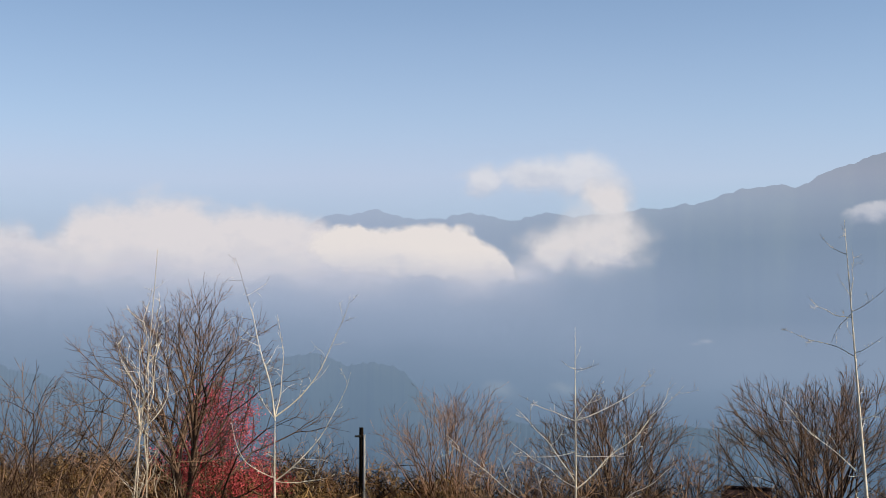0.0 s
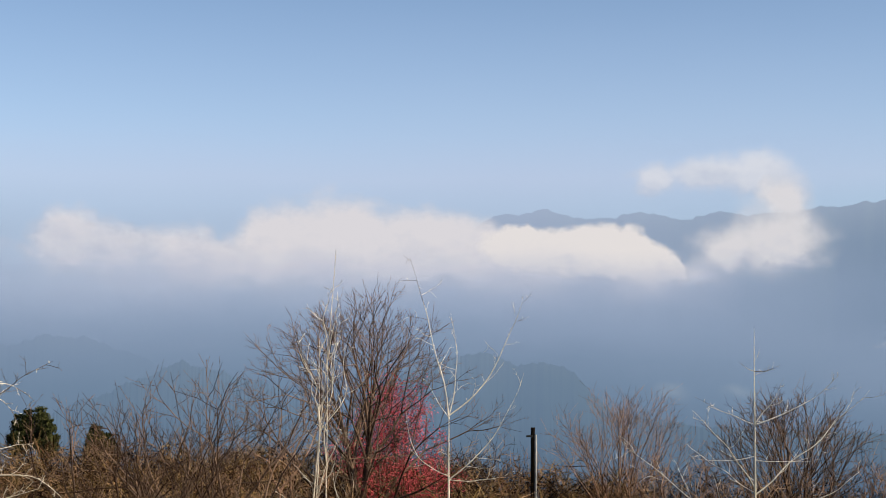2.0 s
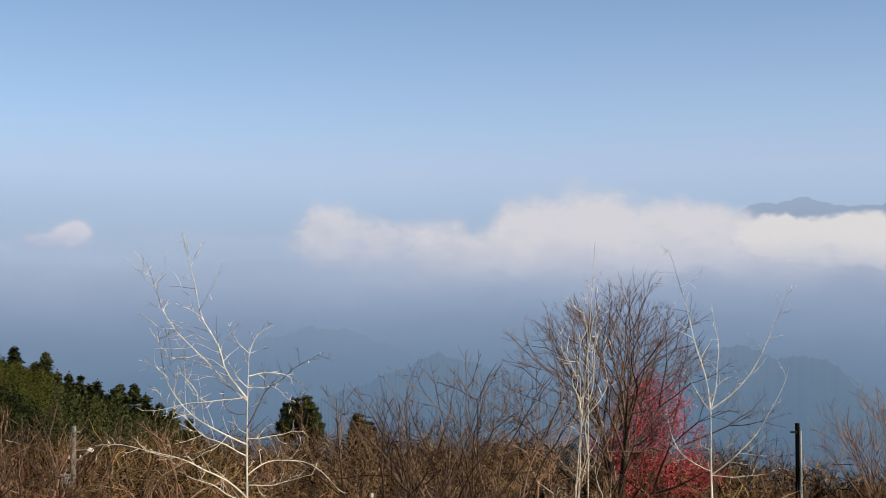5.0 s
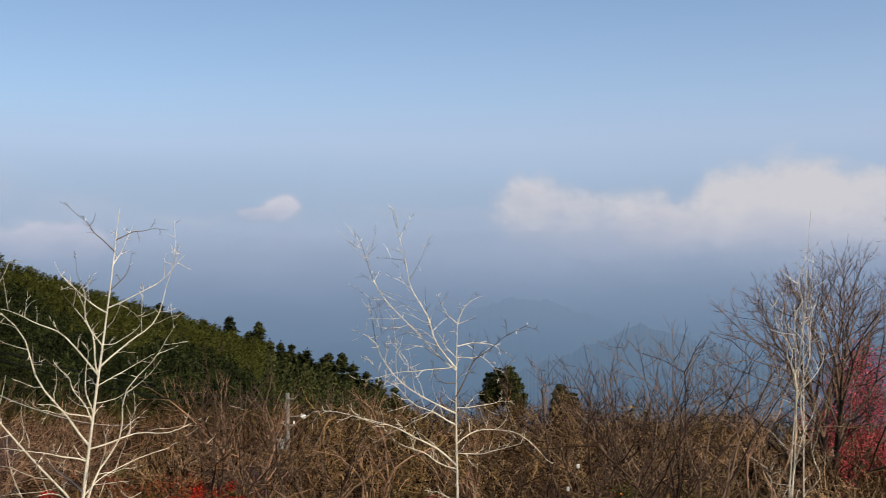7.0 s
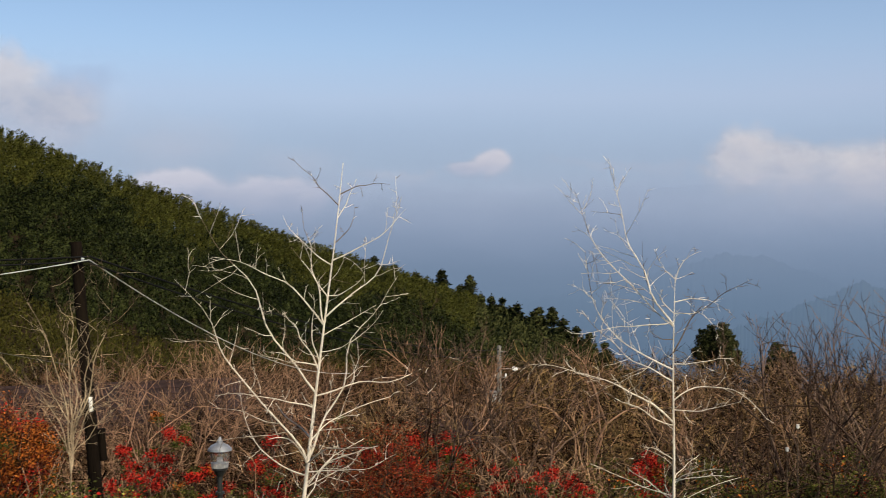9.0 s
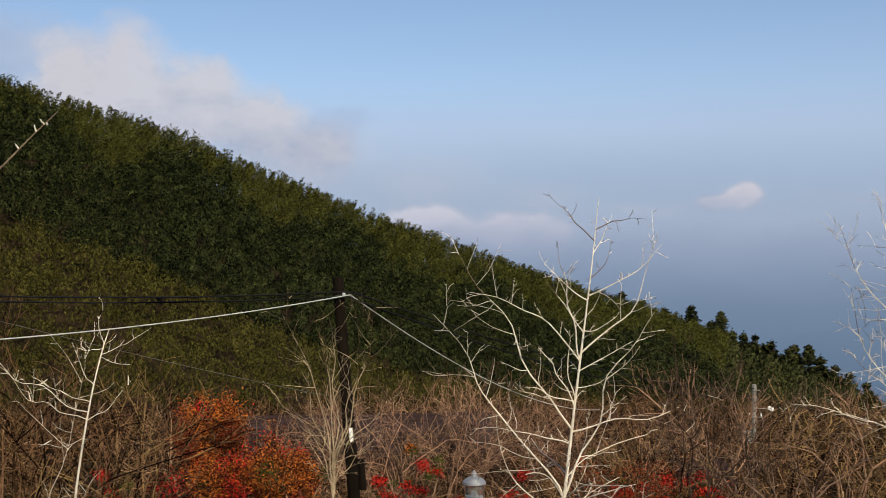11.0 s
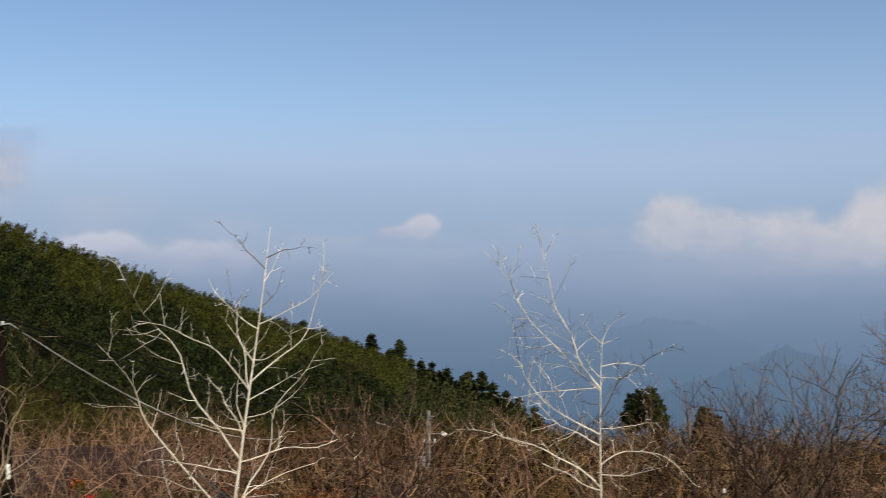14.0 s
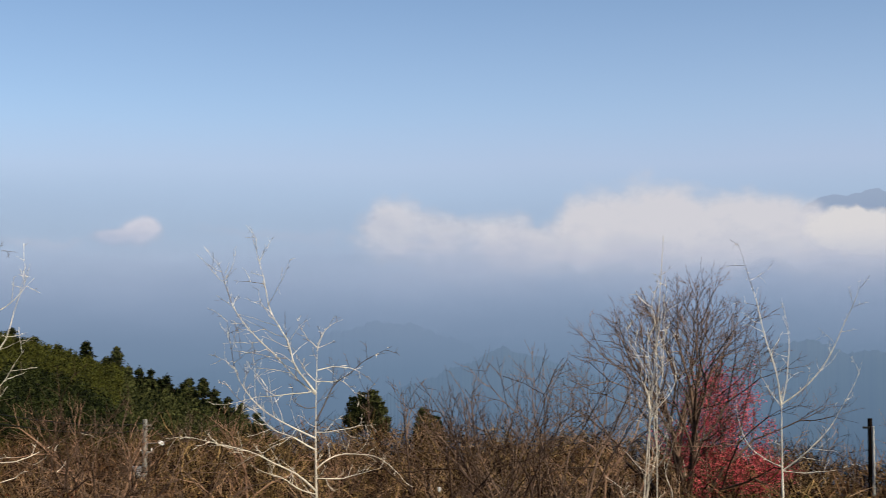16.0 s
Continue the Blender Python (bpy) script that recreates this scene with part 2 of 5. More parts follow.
# ---- the ground ----
RIDGE_AZ = (-180, -130, -100, -78, -70, -62.7, -53.4, -44.8, -37.2, -31.5, -28.5, -25, -18, 10, 60, 180)
RIDGE_EL = (0, 8, 10.5, 10.2, 8.4, 6.45, 2.65, -0.5, -2.9, -5.2, -7.0, -9.5, -14, -16, -14, 0)
CANOPY = 9.0
RIDGE_R = 300.0


def edge_of(az):
    return np.interp(az, (-180, -90, -60, -25, -10, 5, 25, 60, 180), (70, 62, 72, 78, 66, 52, 46, 60, 70))


def height(az, r):
    """Height of the ground from the eye's level: a terrace, a scrubby shelf, a wooded hill on one side, a deep valley on the other."""
    az, r = np.asarray(az, float), np.asarray(r, float)
    near = np.interp(r, (0, 5, 9, 18, 30, 60, 90), (-1.7, -1.7, -4.2, -6.8, -7.7, -9.2, -10.6))
    e = edge_of(az)
    at_edge = np.interp(e, (30, 60, 90), (-7.7, -9.2, -10.6))
    low, high = np.degrees(np.arctan2(at_edge, e)), np.interp(az, RIDGE_AZ, RIDGE_EL)
    s = np.clip((r - e) / (RIDGE_R - e), 0, 1)
    lift = low + (high - low) * s ** 0.72
    hill = np.minimum(r, RIDGE_R) * np.tan(np.radians(lift)) - CANOPY * np.clip(s / 0.2, 0, 1)
    past = hill - (np.maximum(r, RIDGE_R) - RIDGE_R) * 0.42
    past = np.maximum(past, -330 + 40 * np.sin(az * 0.11) + 25 * np.sin(r * 0.004))
    return np.where(r < e, near, np.where(r < RIDGE_R, hill, past))


def ground_sheet():
    az = np.arange(-180, 180, 1.5)
    rr = np.concatenate([np.linspace(0.02, 20, 14), np.linspace(23, 90, 24), np.linspace(98, 300, 24), np.geomspace(330, 4900, 26)])
    A, R = np.meshgrid(az, rr)
    rng = np.random.default_rng(3)
    Z = height(A, R) + rng.normal(0, 1, A.shape) * np.clip(R * 0.004 - 0.012, 0.0, 6)
    v = np.stack([R * np.sin(np.radians(A)), R * np.cos(np.radians(A)), EYE + Z], -1).reshape(-1, 3)
    n, k = len(rr), len(az)
    i = np.arange(n - 1)[:, None] * k + np.arange(k)[None, :]
    j = np.arange(n - 1)[:, None] * k + (np.arange(k)[None, :] + 1) % k
    f = np.stack([i, j, j + k, i + k], -1).reshape(-1, 4)
    me = mesh_of("ground", v, f, SOIL, True)
    return tagged(new("ground", me), "brown leaf litter and soil of the hillside", "ground", kind="structure")


ground = ground_sheet()


# ---- distance: mountains, mist and clouds ----
def mountain(name, label, az0, az1, r, crest, depth, seed, bottom=-420.0, rough=1.0):
    """A range with spurs and gullies; crest gives the skyline's elevation in degrees."""
    rng = np.random.default_rng(seed)
    k, n = 520, 26
    az = np.linspace(az0, az1, k)
    ph = rng.uniform(0, 6.28, 12)
    jag = sum(np.sin(az * f * 3.1 + p) * 0.06 / f ** 0.7 for f, p in zip((1, 2.3, 4.1, 7.7, 13.0), ph)) * rough
    jag += sum(np.sin(az * f + p) * 0.02 for f, p in zip((13.0, 23.0, 37.0), ph[5:]))
    top = r * np.tan(np.radians(crest(az) + jag))
    t = np.linspace(0, 1, n)
    A = np.repeat(az[None, :], n, 0)
    spur = sum(np.sin(A * f + ph[i] + 2.0 * t[:, None]) / f for i, f in enumerate((0.9, 2.1, 4.3, 8.9)))
    R = r - depth * t[:, None] + spur * depth * 0.05 * np.sin(math.pi * np.minimum(t, 0.5))[:, None]
    Z = top[None, :] * (1 - t[:, None] ** 1.15) + bottom * t[:, None] ** 1.15
    v = np.stack([R * np.sin(np.radians(A)), R * np.cos(np.radians(A)), EYE + Z], -1).reshape(-1, 3)
    i = np.arange(n - 1)[:, None] * k + np.arange(k - 1)[None, :]
    f = np.stack([i, i + k, i + k + 1, i + 1], -1).reshape(-1, 4)
    return tagged(new(name, mesh_of(name, v, f, FOREST, True)), label, "mountain", kind="structure")


far_crest = lambda a: np.interp(a, (-60, -20, -12, -8, -5.6, -3, -1.2, 1.7, 3.1, 4.4, 6.5, 9.5, 11.4, 14, 16.2, 17.6, 19.7, 26, 40), (-3, -3, 0.5, 2.8, 4.3, 4.62, 4.15, 4.5, 4.05, 4.45, 4.3, 4.6, 4.75, 5.5, 5.5, 6.2, 6.8, 8.3, 6))
mountain("mountain_range", "hazy blue mountain range on the skyline", -60, 40, 4700, far_crest, 400, 5, rough=0.8)
mountain("mountain_dome", "faint misty hill in the valley", -50, -12, 2300, lambda a: np.interp(a, (-50, -42, -36, -33, -28.5, -25.6, -24, -22, -18, -12), (-6, -5, -4, -3, -1.9, -1.15, -1.2, -1.9, -3.6, -6)), 250, 9)
mountain("mountain_knoll", "misty wooded knoll rising from the valley", -30, -9, 1500, lambda a: np.interp(a, (-30, -26, -23.5, -21, -19.6, -18.4, -16, -13, -9), (-6.5, -4.7, -3.9, -2.9, -2.3, -2.7, -3.3, -4.6, -7)), 250, 11)
mountain("mountain_foot", "misty wooded foothill in the valley", -14, 24, 1600, lambda a: np.interp(a, (-14, -11, -8, -6, -4.4, -3.6, -2.4, -1.8, -1.2, 0, 4, 24), (-6, -3.4, -2.3, -1.9, -2.5, -2.4, -2.5, -2.8, -3.6, -4.6, -5.2, -5.4)), 250, 13, rough=0.55)


def mist(name, label, r, low, high, thick, tones, streak=3.0, thinner=()):
    """A ring of thin mist across the valley, its airlight painted as emission: thick lists (elevation, cover), tones
    (elevation, colour).
    """
    m = bpy.data.materials.new(name)
    m.use_nodes = True
    n, l = m.node_tree.nodes, m.node_tree.links
    n.remove(n["Principled BSDF"])
    uv = n.new("ShaderNodeUVMap").outputs[0]
    sep = n.new("ShaderNodeSeparateXYZ")
    l.new(uv, sep.inputs[0])
    lump = grain(n, l, 1.0, 5, 0.55, uv, (0.10, 0.35, 1))
    v = calc(n, l, 'ADD', sep.outputs[1], calc(n, l, 'MULTIPLY', calc(n, l, 'SUBTRACT', lump, 0.5), streak))
    mr = n.new("ShaderNodeMapRange")
    mr.inputs[1].default_value, mr.inputs[2].default_value = low, high
    l.new(v, mr.inputs[0])
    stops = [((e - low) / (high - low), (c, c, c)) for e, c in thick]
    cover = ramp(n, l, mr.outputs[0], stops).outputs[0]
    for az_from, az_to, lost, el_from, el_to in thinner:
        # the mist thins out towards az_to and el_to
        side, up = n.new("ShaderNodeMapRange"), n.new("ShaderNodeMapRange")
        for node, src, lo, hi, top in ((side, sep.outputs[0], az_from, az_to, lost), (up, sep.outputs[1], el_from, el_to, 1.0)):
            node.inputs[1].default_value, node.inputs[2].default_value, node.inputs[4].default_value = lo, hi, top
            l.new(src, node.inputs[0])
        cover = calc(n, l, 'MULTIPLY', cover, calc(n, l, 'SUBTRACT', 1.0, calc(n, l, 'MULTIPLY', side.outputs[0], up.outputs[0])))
    # the haze's airlight is painted here as a glow that follows elevation
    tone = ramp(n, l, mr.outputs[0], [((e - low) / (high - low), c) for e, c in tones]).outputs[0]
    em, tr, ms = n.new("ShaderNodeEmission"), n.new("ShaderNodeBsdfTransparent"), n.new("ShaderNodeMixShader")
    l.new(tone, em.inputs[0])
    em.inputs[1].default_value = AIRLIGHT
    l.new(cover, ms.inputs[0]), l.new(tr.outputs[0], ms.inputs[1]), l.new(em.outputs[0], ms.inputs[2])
    l.new(ms.outputs[0], n["Material Output"].inputs[0])
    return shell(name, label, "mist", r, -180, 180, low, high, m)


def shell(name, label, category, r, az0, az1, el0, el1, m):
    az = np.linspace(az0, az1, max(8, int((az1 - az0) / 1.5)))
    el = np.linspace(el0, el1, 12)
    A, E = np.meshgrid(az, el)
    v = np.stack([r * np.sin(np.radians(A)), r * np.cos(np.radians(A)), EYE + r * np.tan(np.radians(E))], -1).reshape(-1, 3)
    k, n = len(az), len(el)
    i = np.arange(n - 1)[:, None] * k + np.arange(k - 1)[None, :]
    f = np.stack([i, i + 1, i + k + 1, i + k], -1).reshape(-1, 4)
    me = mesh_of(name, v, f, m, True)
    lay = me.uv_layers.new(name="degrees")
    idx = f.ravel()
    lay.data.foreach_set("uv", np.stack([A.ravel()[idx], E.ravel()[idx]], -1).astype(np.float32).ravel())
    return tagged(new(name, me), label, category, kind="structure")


# distance haze is put into these glowing rings, each before its own hills
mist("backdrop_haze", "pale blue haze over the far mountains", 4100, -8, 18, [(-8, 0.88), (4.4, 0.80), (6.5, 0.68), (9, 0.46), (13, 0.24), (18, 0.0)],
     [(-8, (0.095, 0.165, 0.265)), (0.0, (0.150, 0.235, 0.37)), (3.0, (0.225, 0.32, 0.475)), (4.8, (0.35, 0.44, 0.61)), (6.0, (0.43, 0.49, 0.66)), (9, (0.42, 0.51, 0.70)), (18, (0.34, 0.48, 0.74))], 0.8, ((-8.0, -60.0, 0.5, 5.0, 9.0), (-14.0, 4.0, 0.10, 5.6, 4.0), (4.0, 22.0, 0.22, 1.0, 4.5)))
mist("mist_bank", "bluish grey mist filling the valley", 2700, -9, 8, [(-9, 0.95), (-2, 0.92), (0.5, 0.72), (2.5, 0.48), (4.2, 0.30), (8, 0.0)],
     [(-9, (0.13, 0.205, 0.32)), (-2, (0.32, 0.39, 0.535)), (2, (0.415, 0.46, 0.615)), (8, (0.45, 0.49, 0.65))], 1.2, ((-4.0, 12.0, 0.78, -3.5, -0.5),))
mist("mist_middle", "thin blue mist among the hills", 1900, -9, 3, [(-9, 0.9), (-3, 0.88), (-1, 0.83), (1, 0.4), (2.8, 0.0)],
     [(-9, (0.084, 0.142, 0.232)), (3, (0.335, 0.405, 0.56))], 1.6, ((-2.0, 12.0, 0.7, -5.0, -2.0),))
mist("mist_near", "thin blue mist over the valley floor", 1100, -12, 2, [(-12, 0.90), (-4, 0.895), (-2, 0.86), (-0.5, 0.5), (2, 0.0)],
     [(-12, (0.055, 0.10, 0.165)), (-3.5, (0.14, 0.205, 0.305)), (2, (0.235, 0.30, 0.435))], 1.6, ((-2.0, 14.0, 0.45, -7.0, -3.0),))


def cloud(label, lobes, r, seed, ragged=0.75, dense=1.0, top=(0.68, 0.66, 0.69), low=(0.41, 0.44, 0.54), fade=0.6, under=1.1, name="cloud"):
    """A bank of cloud made of soft lobes (azimuth, elevation, half width, half height), torn at the rim; its sunlit top
    and shaded base are painted in the glow.
    """
    az0, az1 = min(a - 2.0 * w for a, e, w, h in lobes), max(a + 2.0 * w for a, e, w, h in lobes)
    el0, el1 = min(e - 2.0 * h for a, e, w, h in lobes), max(e + 2.0 * h for a, e, w, h in lobes)
    m = bpy.data.materials.new("cloud")
    m.use_nodes = True
    n, l = m.node_tree.nodes, m.node_tree.links
    n.remove(n["Principled BSDF"])
    uv = n.new("ShaderNodeUVMap").outputs[0]
    off = n.new("ShaderNodeVectorMath")
    off.operation = 'ADD'
    off.inputs[1].default_value = (seed * 7.3, seed * 3.1, 0)
    l.new(uv, off.inputs[0])
    big, small = grain(n, l, 0.45, 6, 0.55, off.outputs[0], (0.75, 1.2, 1)), grain(n, l, 1.7, 6, 0.6, off.outputs[0], (0.8, 1.1, 1))
    warped = uv
    for size, reach in ((0.55, (1.5 * ragged, 1.1 * ragged, 0)), (2.0, (0.30 * ragged, 0.25 * ragged, 0))):
        tx, sub, mul, add = n.new("ShaderNodeTexNoise"), n.new("ShaderNodeVectorMath"), n.new("ShaderNodeVectorMath"), n.new("ShaderNodeVectorMath")
        tx.inputs["Scale"].default_value, tx.inputs["Detail"].default_value = size, 3
        sub.operation, mul.operation, add.operation = 'SUBTRACT', 'MULTIPLY', 'ADD'
        sub.inputs[1].default_value, mul.inputs[1].default_value = (0.5, 0.5, 0.5), tuple(2.4 * q for q in reach)
        l.new(off.outputs[0], tx.inputs["Vector"]), l.new(tx.outputs["Color"], sub.inputs[0]), l.new(sub.outputs[0], mul.inputs[0])
        l.new(warped, add.inputs[0]), l.new(mul.outputs[0], add.inputs[1])
        warped = add.outputs[0]
    sep = n.new("ShaderNodeSeparateXYZ")
    l.new(warped, sep.inputs[0])
    total, bright = None, None
    for a, e, w, h in lobes:
        dx = calc(n, l, 'DIVIDE', calc(n, l, 'SUBTRACT', sep.outputs[0], a), w)
        dy = calc(n, l, 'DIVIDE', calc(n, l, 'SUBTRACT', sep.outputs[1], e), h)
        d = calc(n, l, 'SUBTRACT', 1.0, calc(n, l, 'SQRT', calc(n, l, 'ADD', calc(n, l, 'MULTIPLY', dx, dx), calc(n, l, 'MULTIPLY', dy, dy))))
        total = d if total is None else calc(n, l, 'SMOOTH_MAX', total, d, 0.45)
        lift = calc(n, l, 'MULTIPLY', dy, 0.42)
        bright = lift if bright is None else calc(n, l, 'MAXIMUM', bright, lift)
    torn = calc(n, l, 'ADD', calc(n, l, 'MULTIPLY', calc(n, l, 'SUBTRACT', big, 0.5), ragged * 0.9), calc(n, l, 'MULTIPLY', calc(n, l, 'SUBTRACT', small, 0.5), ragged * 0.24))
    body = calc(n, l, 'ADD', total, torn)
    soft = calc(n, l, 'MULTIPLY_ADD', calc(n, l, 'SUBTRACT', 0.25, bright, 0, True), under, fade)
    ratio = calc(n, l, 'DIVIDE', body, soft, 0, True)
    mr = n.new("ShaderNodeMapRange")
    mr.interpolation_type = 'SMOOTHSTEP'
    mr.inputs[4].default_value = dense
    l.new(ratio, mr.inputs[0])
    # sunlight on top and shade below are put into the emission colour
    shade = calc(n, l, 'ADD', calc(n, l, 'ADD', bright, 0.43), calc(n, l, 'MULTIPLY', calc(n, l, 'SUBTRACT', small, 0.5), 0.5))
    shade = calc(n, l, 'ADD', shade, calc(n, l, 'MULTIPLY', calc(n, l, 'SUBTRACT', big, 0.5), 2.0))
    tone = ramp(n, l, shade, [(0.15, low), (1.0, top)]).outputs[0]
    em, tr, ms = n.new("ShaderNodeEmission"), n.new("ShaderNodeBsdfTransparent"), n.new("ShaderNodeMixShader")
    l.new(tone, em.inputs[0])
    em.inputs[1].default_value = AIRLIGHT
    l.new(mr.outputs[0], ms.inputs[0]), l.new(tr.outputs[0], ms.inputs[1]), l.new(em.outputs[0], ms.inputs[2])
    l.new(ms.outputs[0], n["Material Output"].inputs[0])
    return shell(name, label, "cloud", r, az0, az1, el0, el1, m)


# grey underside, sunlit shoulder and shaded back are light painted on separate sheets
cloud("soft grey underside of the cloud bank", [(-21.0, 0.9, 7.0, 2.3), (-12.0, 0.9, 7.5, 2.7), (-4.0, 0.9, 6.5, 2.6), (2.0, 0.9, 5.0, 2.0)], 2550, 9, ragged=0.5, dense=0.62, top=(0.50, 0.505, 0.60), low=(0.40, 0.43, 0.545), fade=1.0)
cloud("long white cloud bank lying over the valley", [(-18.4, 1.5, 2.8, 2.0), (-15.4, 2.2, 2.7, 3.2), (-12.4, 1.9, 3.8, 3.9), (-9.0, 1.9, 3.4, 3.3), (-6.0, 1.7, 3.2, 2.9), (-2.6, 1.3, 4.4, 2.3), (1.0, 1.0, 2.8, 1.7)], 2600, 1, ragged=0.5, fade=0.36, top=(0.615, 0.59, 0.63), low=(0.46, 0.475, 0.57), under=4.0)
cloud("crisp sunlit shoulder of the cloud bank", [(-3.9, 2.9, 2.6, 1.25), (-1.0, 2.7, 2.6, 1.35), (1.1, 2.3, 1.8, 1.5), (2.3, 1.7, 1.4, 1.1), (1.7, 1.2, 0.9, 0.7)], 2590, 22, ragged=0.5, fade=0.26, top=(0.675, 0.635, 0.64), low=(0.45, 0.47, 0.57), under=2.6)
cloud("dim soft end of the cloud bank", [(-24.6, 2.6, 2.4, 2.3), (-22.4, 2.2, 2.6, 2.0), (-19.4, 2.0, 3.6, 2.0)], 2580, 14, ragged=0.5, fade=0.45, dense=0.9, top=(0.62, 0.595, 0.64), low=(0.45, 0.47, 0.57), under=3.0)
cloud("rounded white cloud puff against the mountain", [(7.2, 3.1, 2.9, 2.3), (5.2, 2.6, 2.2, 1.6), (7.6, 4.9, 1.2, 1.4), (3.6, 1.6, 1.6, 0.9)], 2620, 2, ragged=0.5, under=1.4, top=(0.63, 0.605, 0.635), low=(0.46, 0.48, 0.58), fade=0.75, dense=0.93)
cloud("thin torn cloud above the ridge", [(1.7, 6.1, 1.3, 0.95), (4.2, 6.2, 2.6, 1.05), (6.5, 6.2, 2.1, 1.3), (7.8, 5.3, 1.3, 1.1)], 3100, 3, ragged=0.55, dense=0.7, fade=0.65)
cloud("small white cloud over the slope", [(19.0, 4.15, 1.3, 0.5), (20.6, 4.2, 1.5, 0.6)], 2950, 4, ragged=0.45, fade=0.5, dense=0.7)
cloud("small pinkish white cloud alone in haze", [(-36.1, 2.95, 1.15, 0.8), (-37.2, 2.75, 1.4, 0.5)], 3000, 5, ragged=0.2, dense=0.95, fade=0.42, under=0.8, top=(0.72, 0.66, 0.68))
cloud("low white cloud behind the wooded ridge", [(-50.2, 1.5, 2.8, 1.5), (-46.4, 1.3, 2.5, 1.45), (-44.6, 1.1, 1.3, 1.0)], 3000, 6, ragged=0.4, dense=1.0, fade=0.32, top=(0.74, 0.69, 0.72))
cloud("faint streak of cloud in haze", [(-40.5, 2.3, 2.4, 0.5)], 3000, 12, dense=0.35, fade=0.5)
cloud("faint streak of cloud in haze", [(-31.0, 2.9, 3.4, 0.45), (-28.0, 2.8, 2.4, 0.5)], 3000, 16, dense=0.22, fade=0.6, top=(0.60, 0.56, 0.62))
cloud("tall ragged cloud rising behind the hill", [(-66.4, 7.6, 2.6, 3.4), (-64.0, 8.0, 2.6, 3.9), (-61.2, 7.2, 2.9, 3.0), (-58.4, 6.0, 2.9, 2.5), (-55.8, 5.0, 3.0, 2.1)], 3000, 7, ragged=0.6, fade=0.5, dense=0.86, top=(0.63, 0.605, 0.65))
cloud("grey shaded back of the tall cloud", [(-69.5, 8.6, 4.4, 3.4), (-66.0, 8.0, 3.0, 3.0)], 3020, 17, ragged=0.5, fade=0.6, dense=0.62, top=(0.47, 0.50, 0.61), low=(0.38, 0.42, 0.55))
cloud("thin white wisp lying on the far slope", [(11.9, -1.45, 0.5, 0.16), (11.5, -1.6, 0.4, 0.12)], 1060, 18, ragged=0.3, dense=0.13, fade=0.9)
cloud("pale scrap of mist on the slope", [(2.6, -3.7, 1.2, 0.7), (5.6, -3.6, 1.0, 0.5)], 1060, 19, ragged=0.4, dense=0.2, fade=0.9, top=(0.46, 0.50, 0.55), low=(0.38, 0.44, 0.50))
# the two veils are haze painted as faint glowing sheets
cloud("pale veil of haze over the low ridge", [(-55.5, 4.6, 4.5, 2.6), (-50.5, 3.6, 4.5, 2.0), (-45.0, 2.9, 4.0, 1.2)], 3050, 24, ragged=0.4, dense=0.42, fade=1.0, top=(0.60, 0.59, 0.65), low=(0.50, 0.51, 0.60))
cloud("pale veil of haze over the valley", [(-44.0, 1.0, 6.0, 2.2), (-37.0, 0.7, 7.0, 2.2), (-29.0, 0.5, 6.0, 1.9)], 3060, 25, ragged=0.35, dense=0.3, fade=1.2, top=(0.56, 0.56, 0.65), low=(0.47, 0.49, 0.60))
cloud("grey wisp of cloud beside the tall cloud", [(-54.6, 6.6, 2.4, 1.0)], 2980, 8, dense=0.3, top=(0.36, 0.43, 0.60), low=(0.30, 0.37, 0.55))


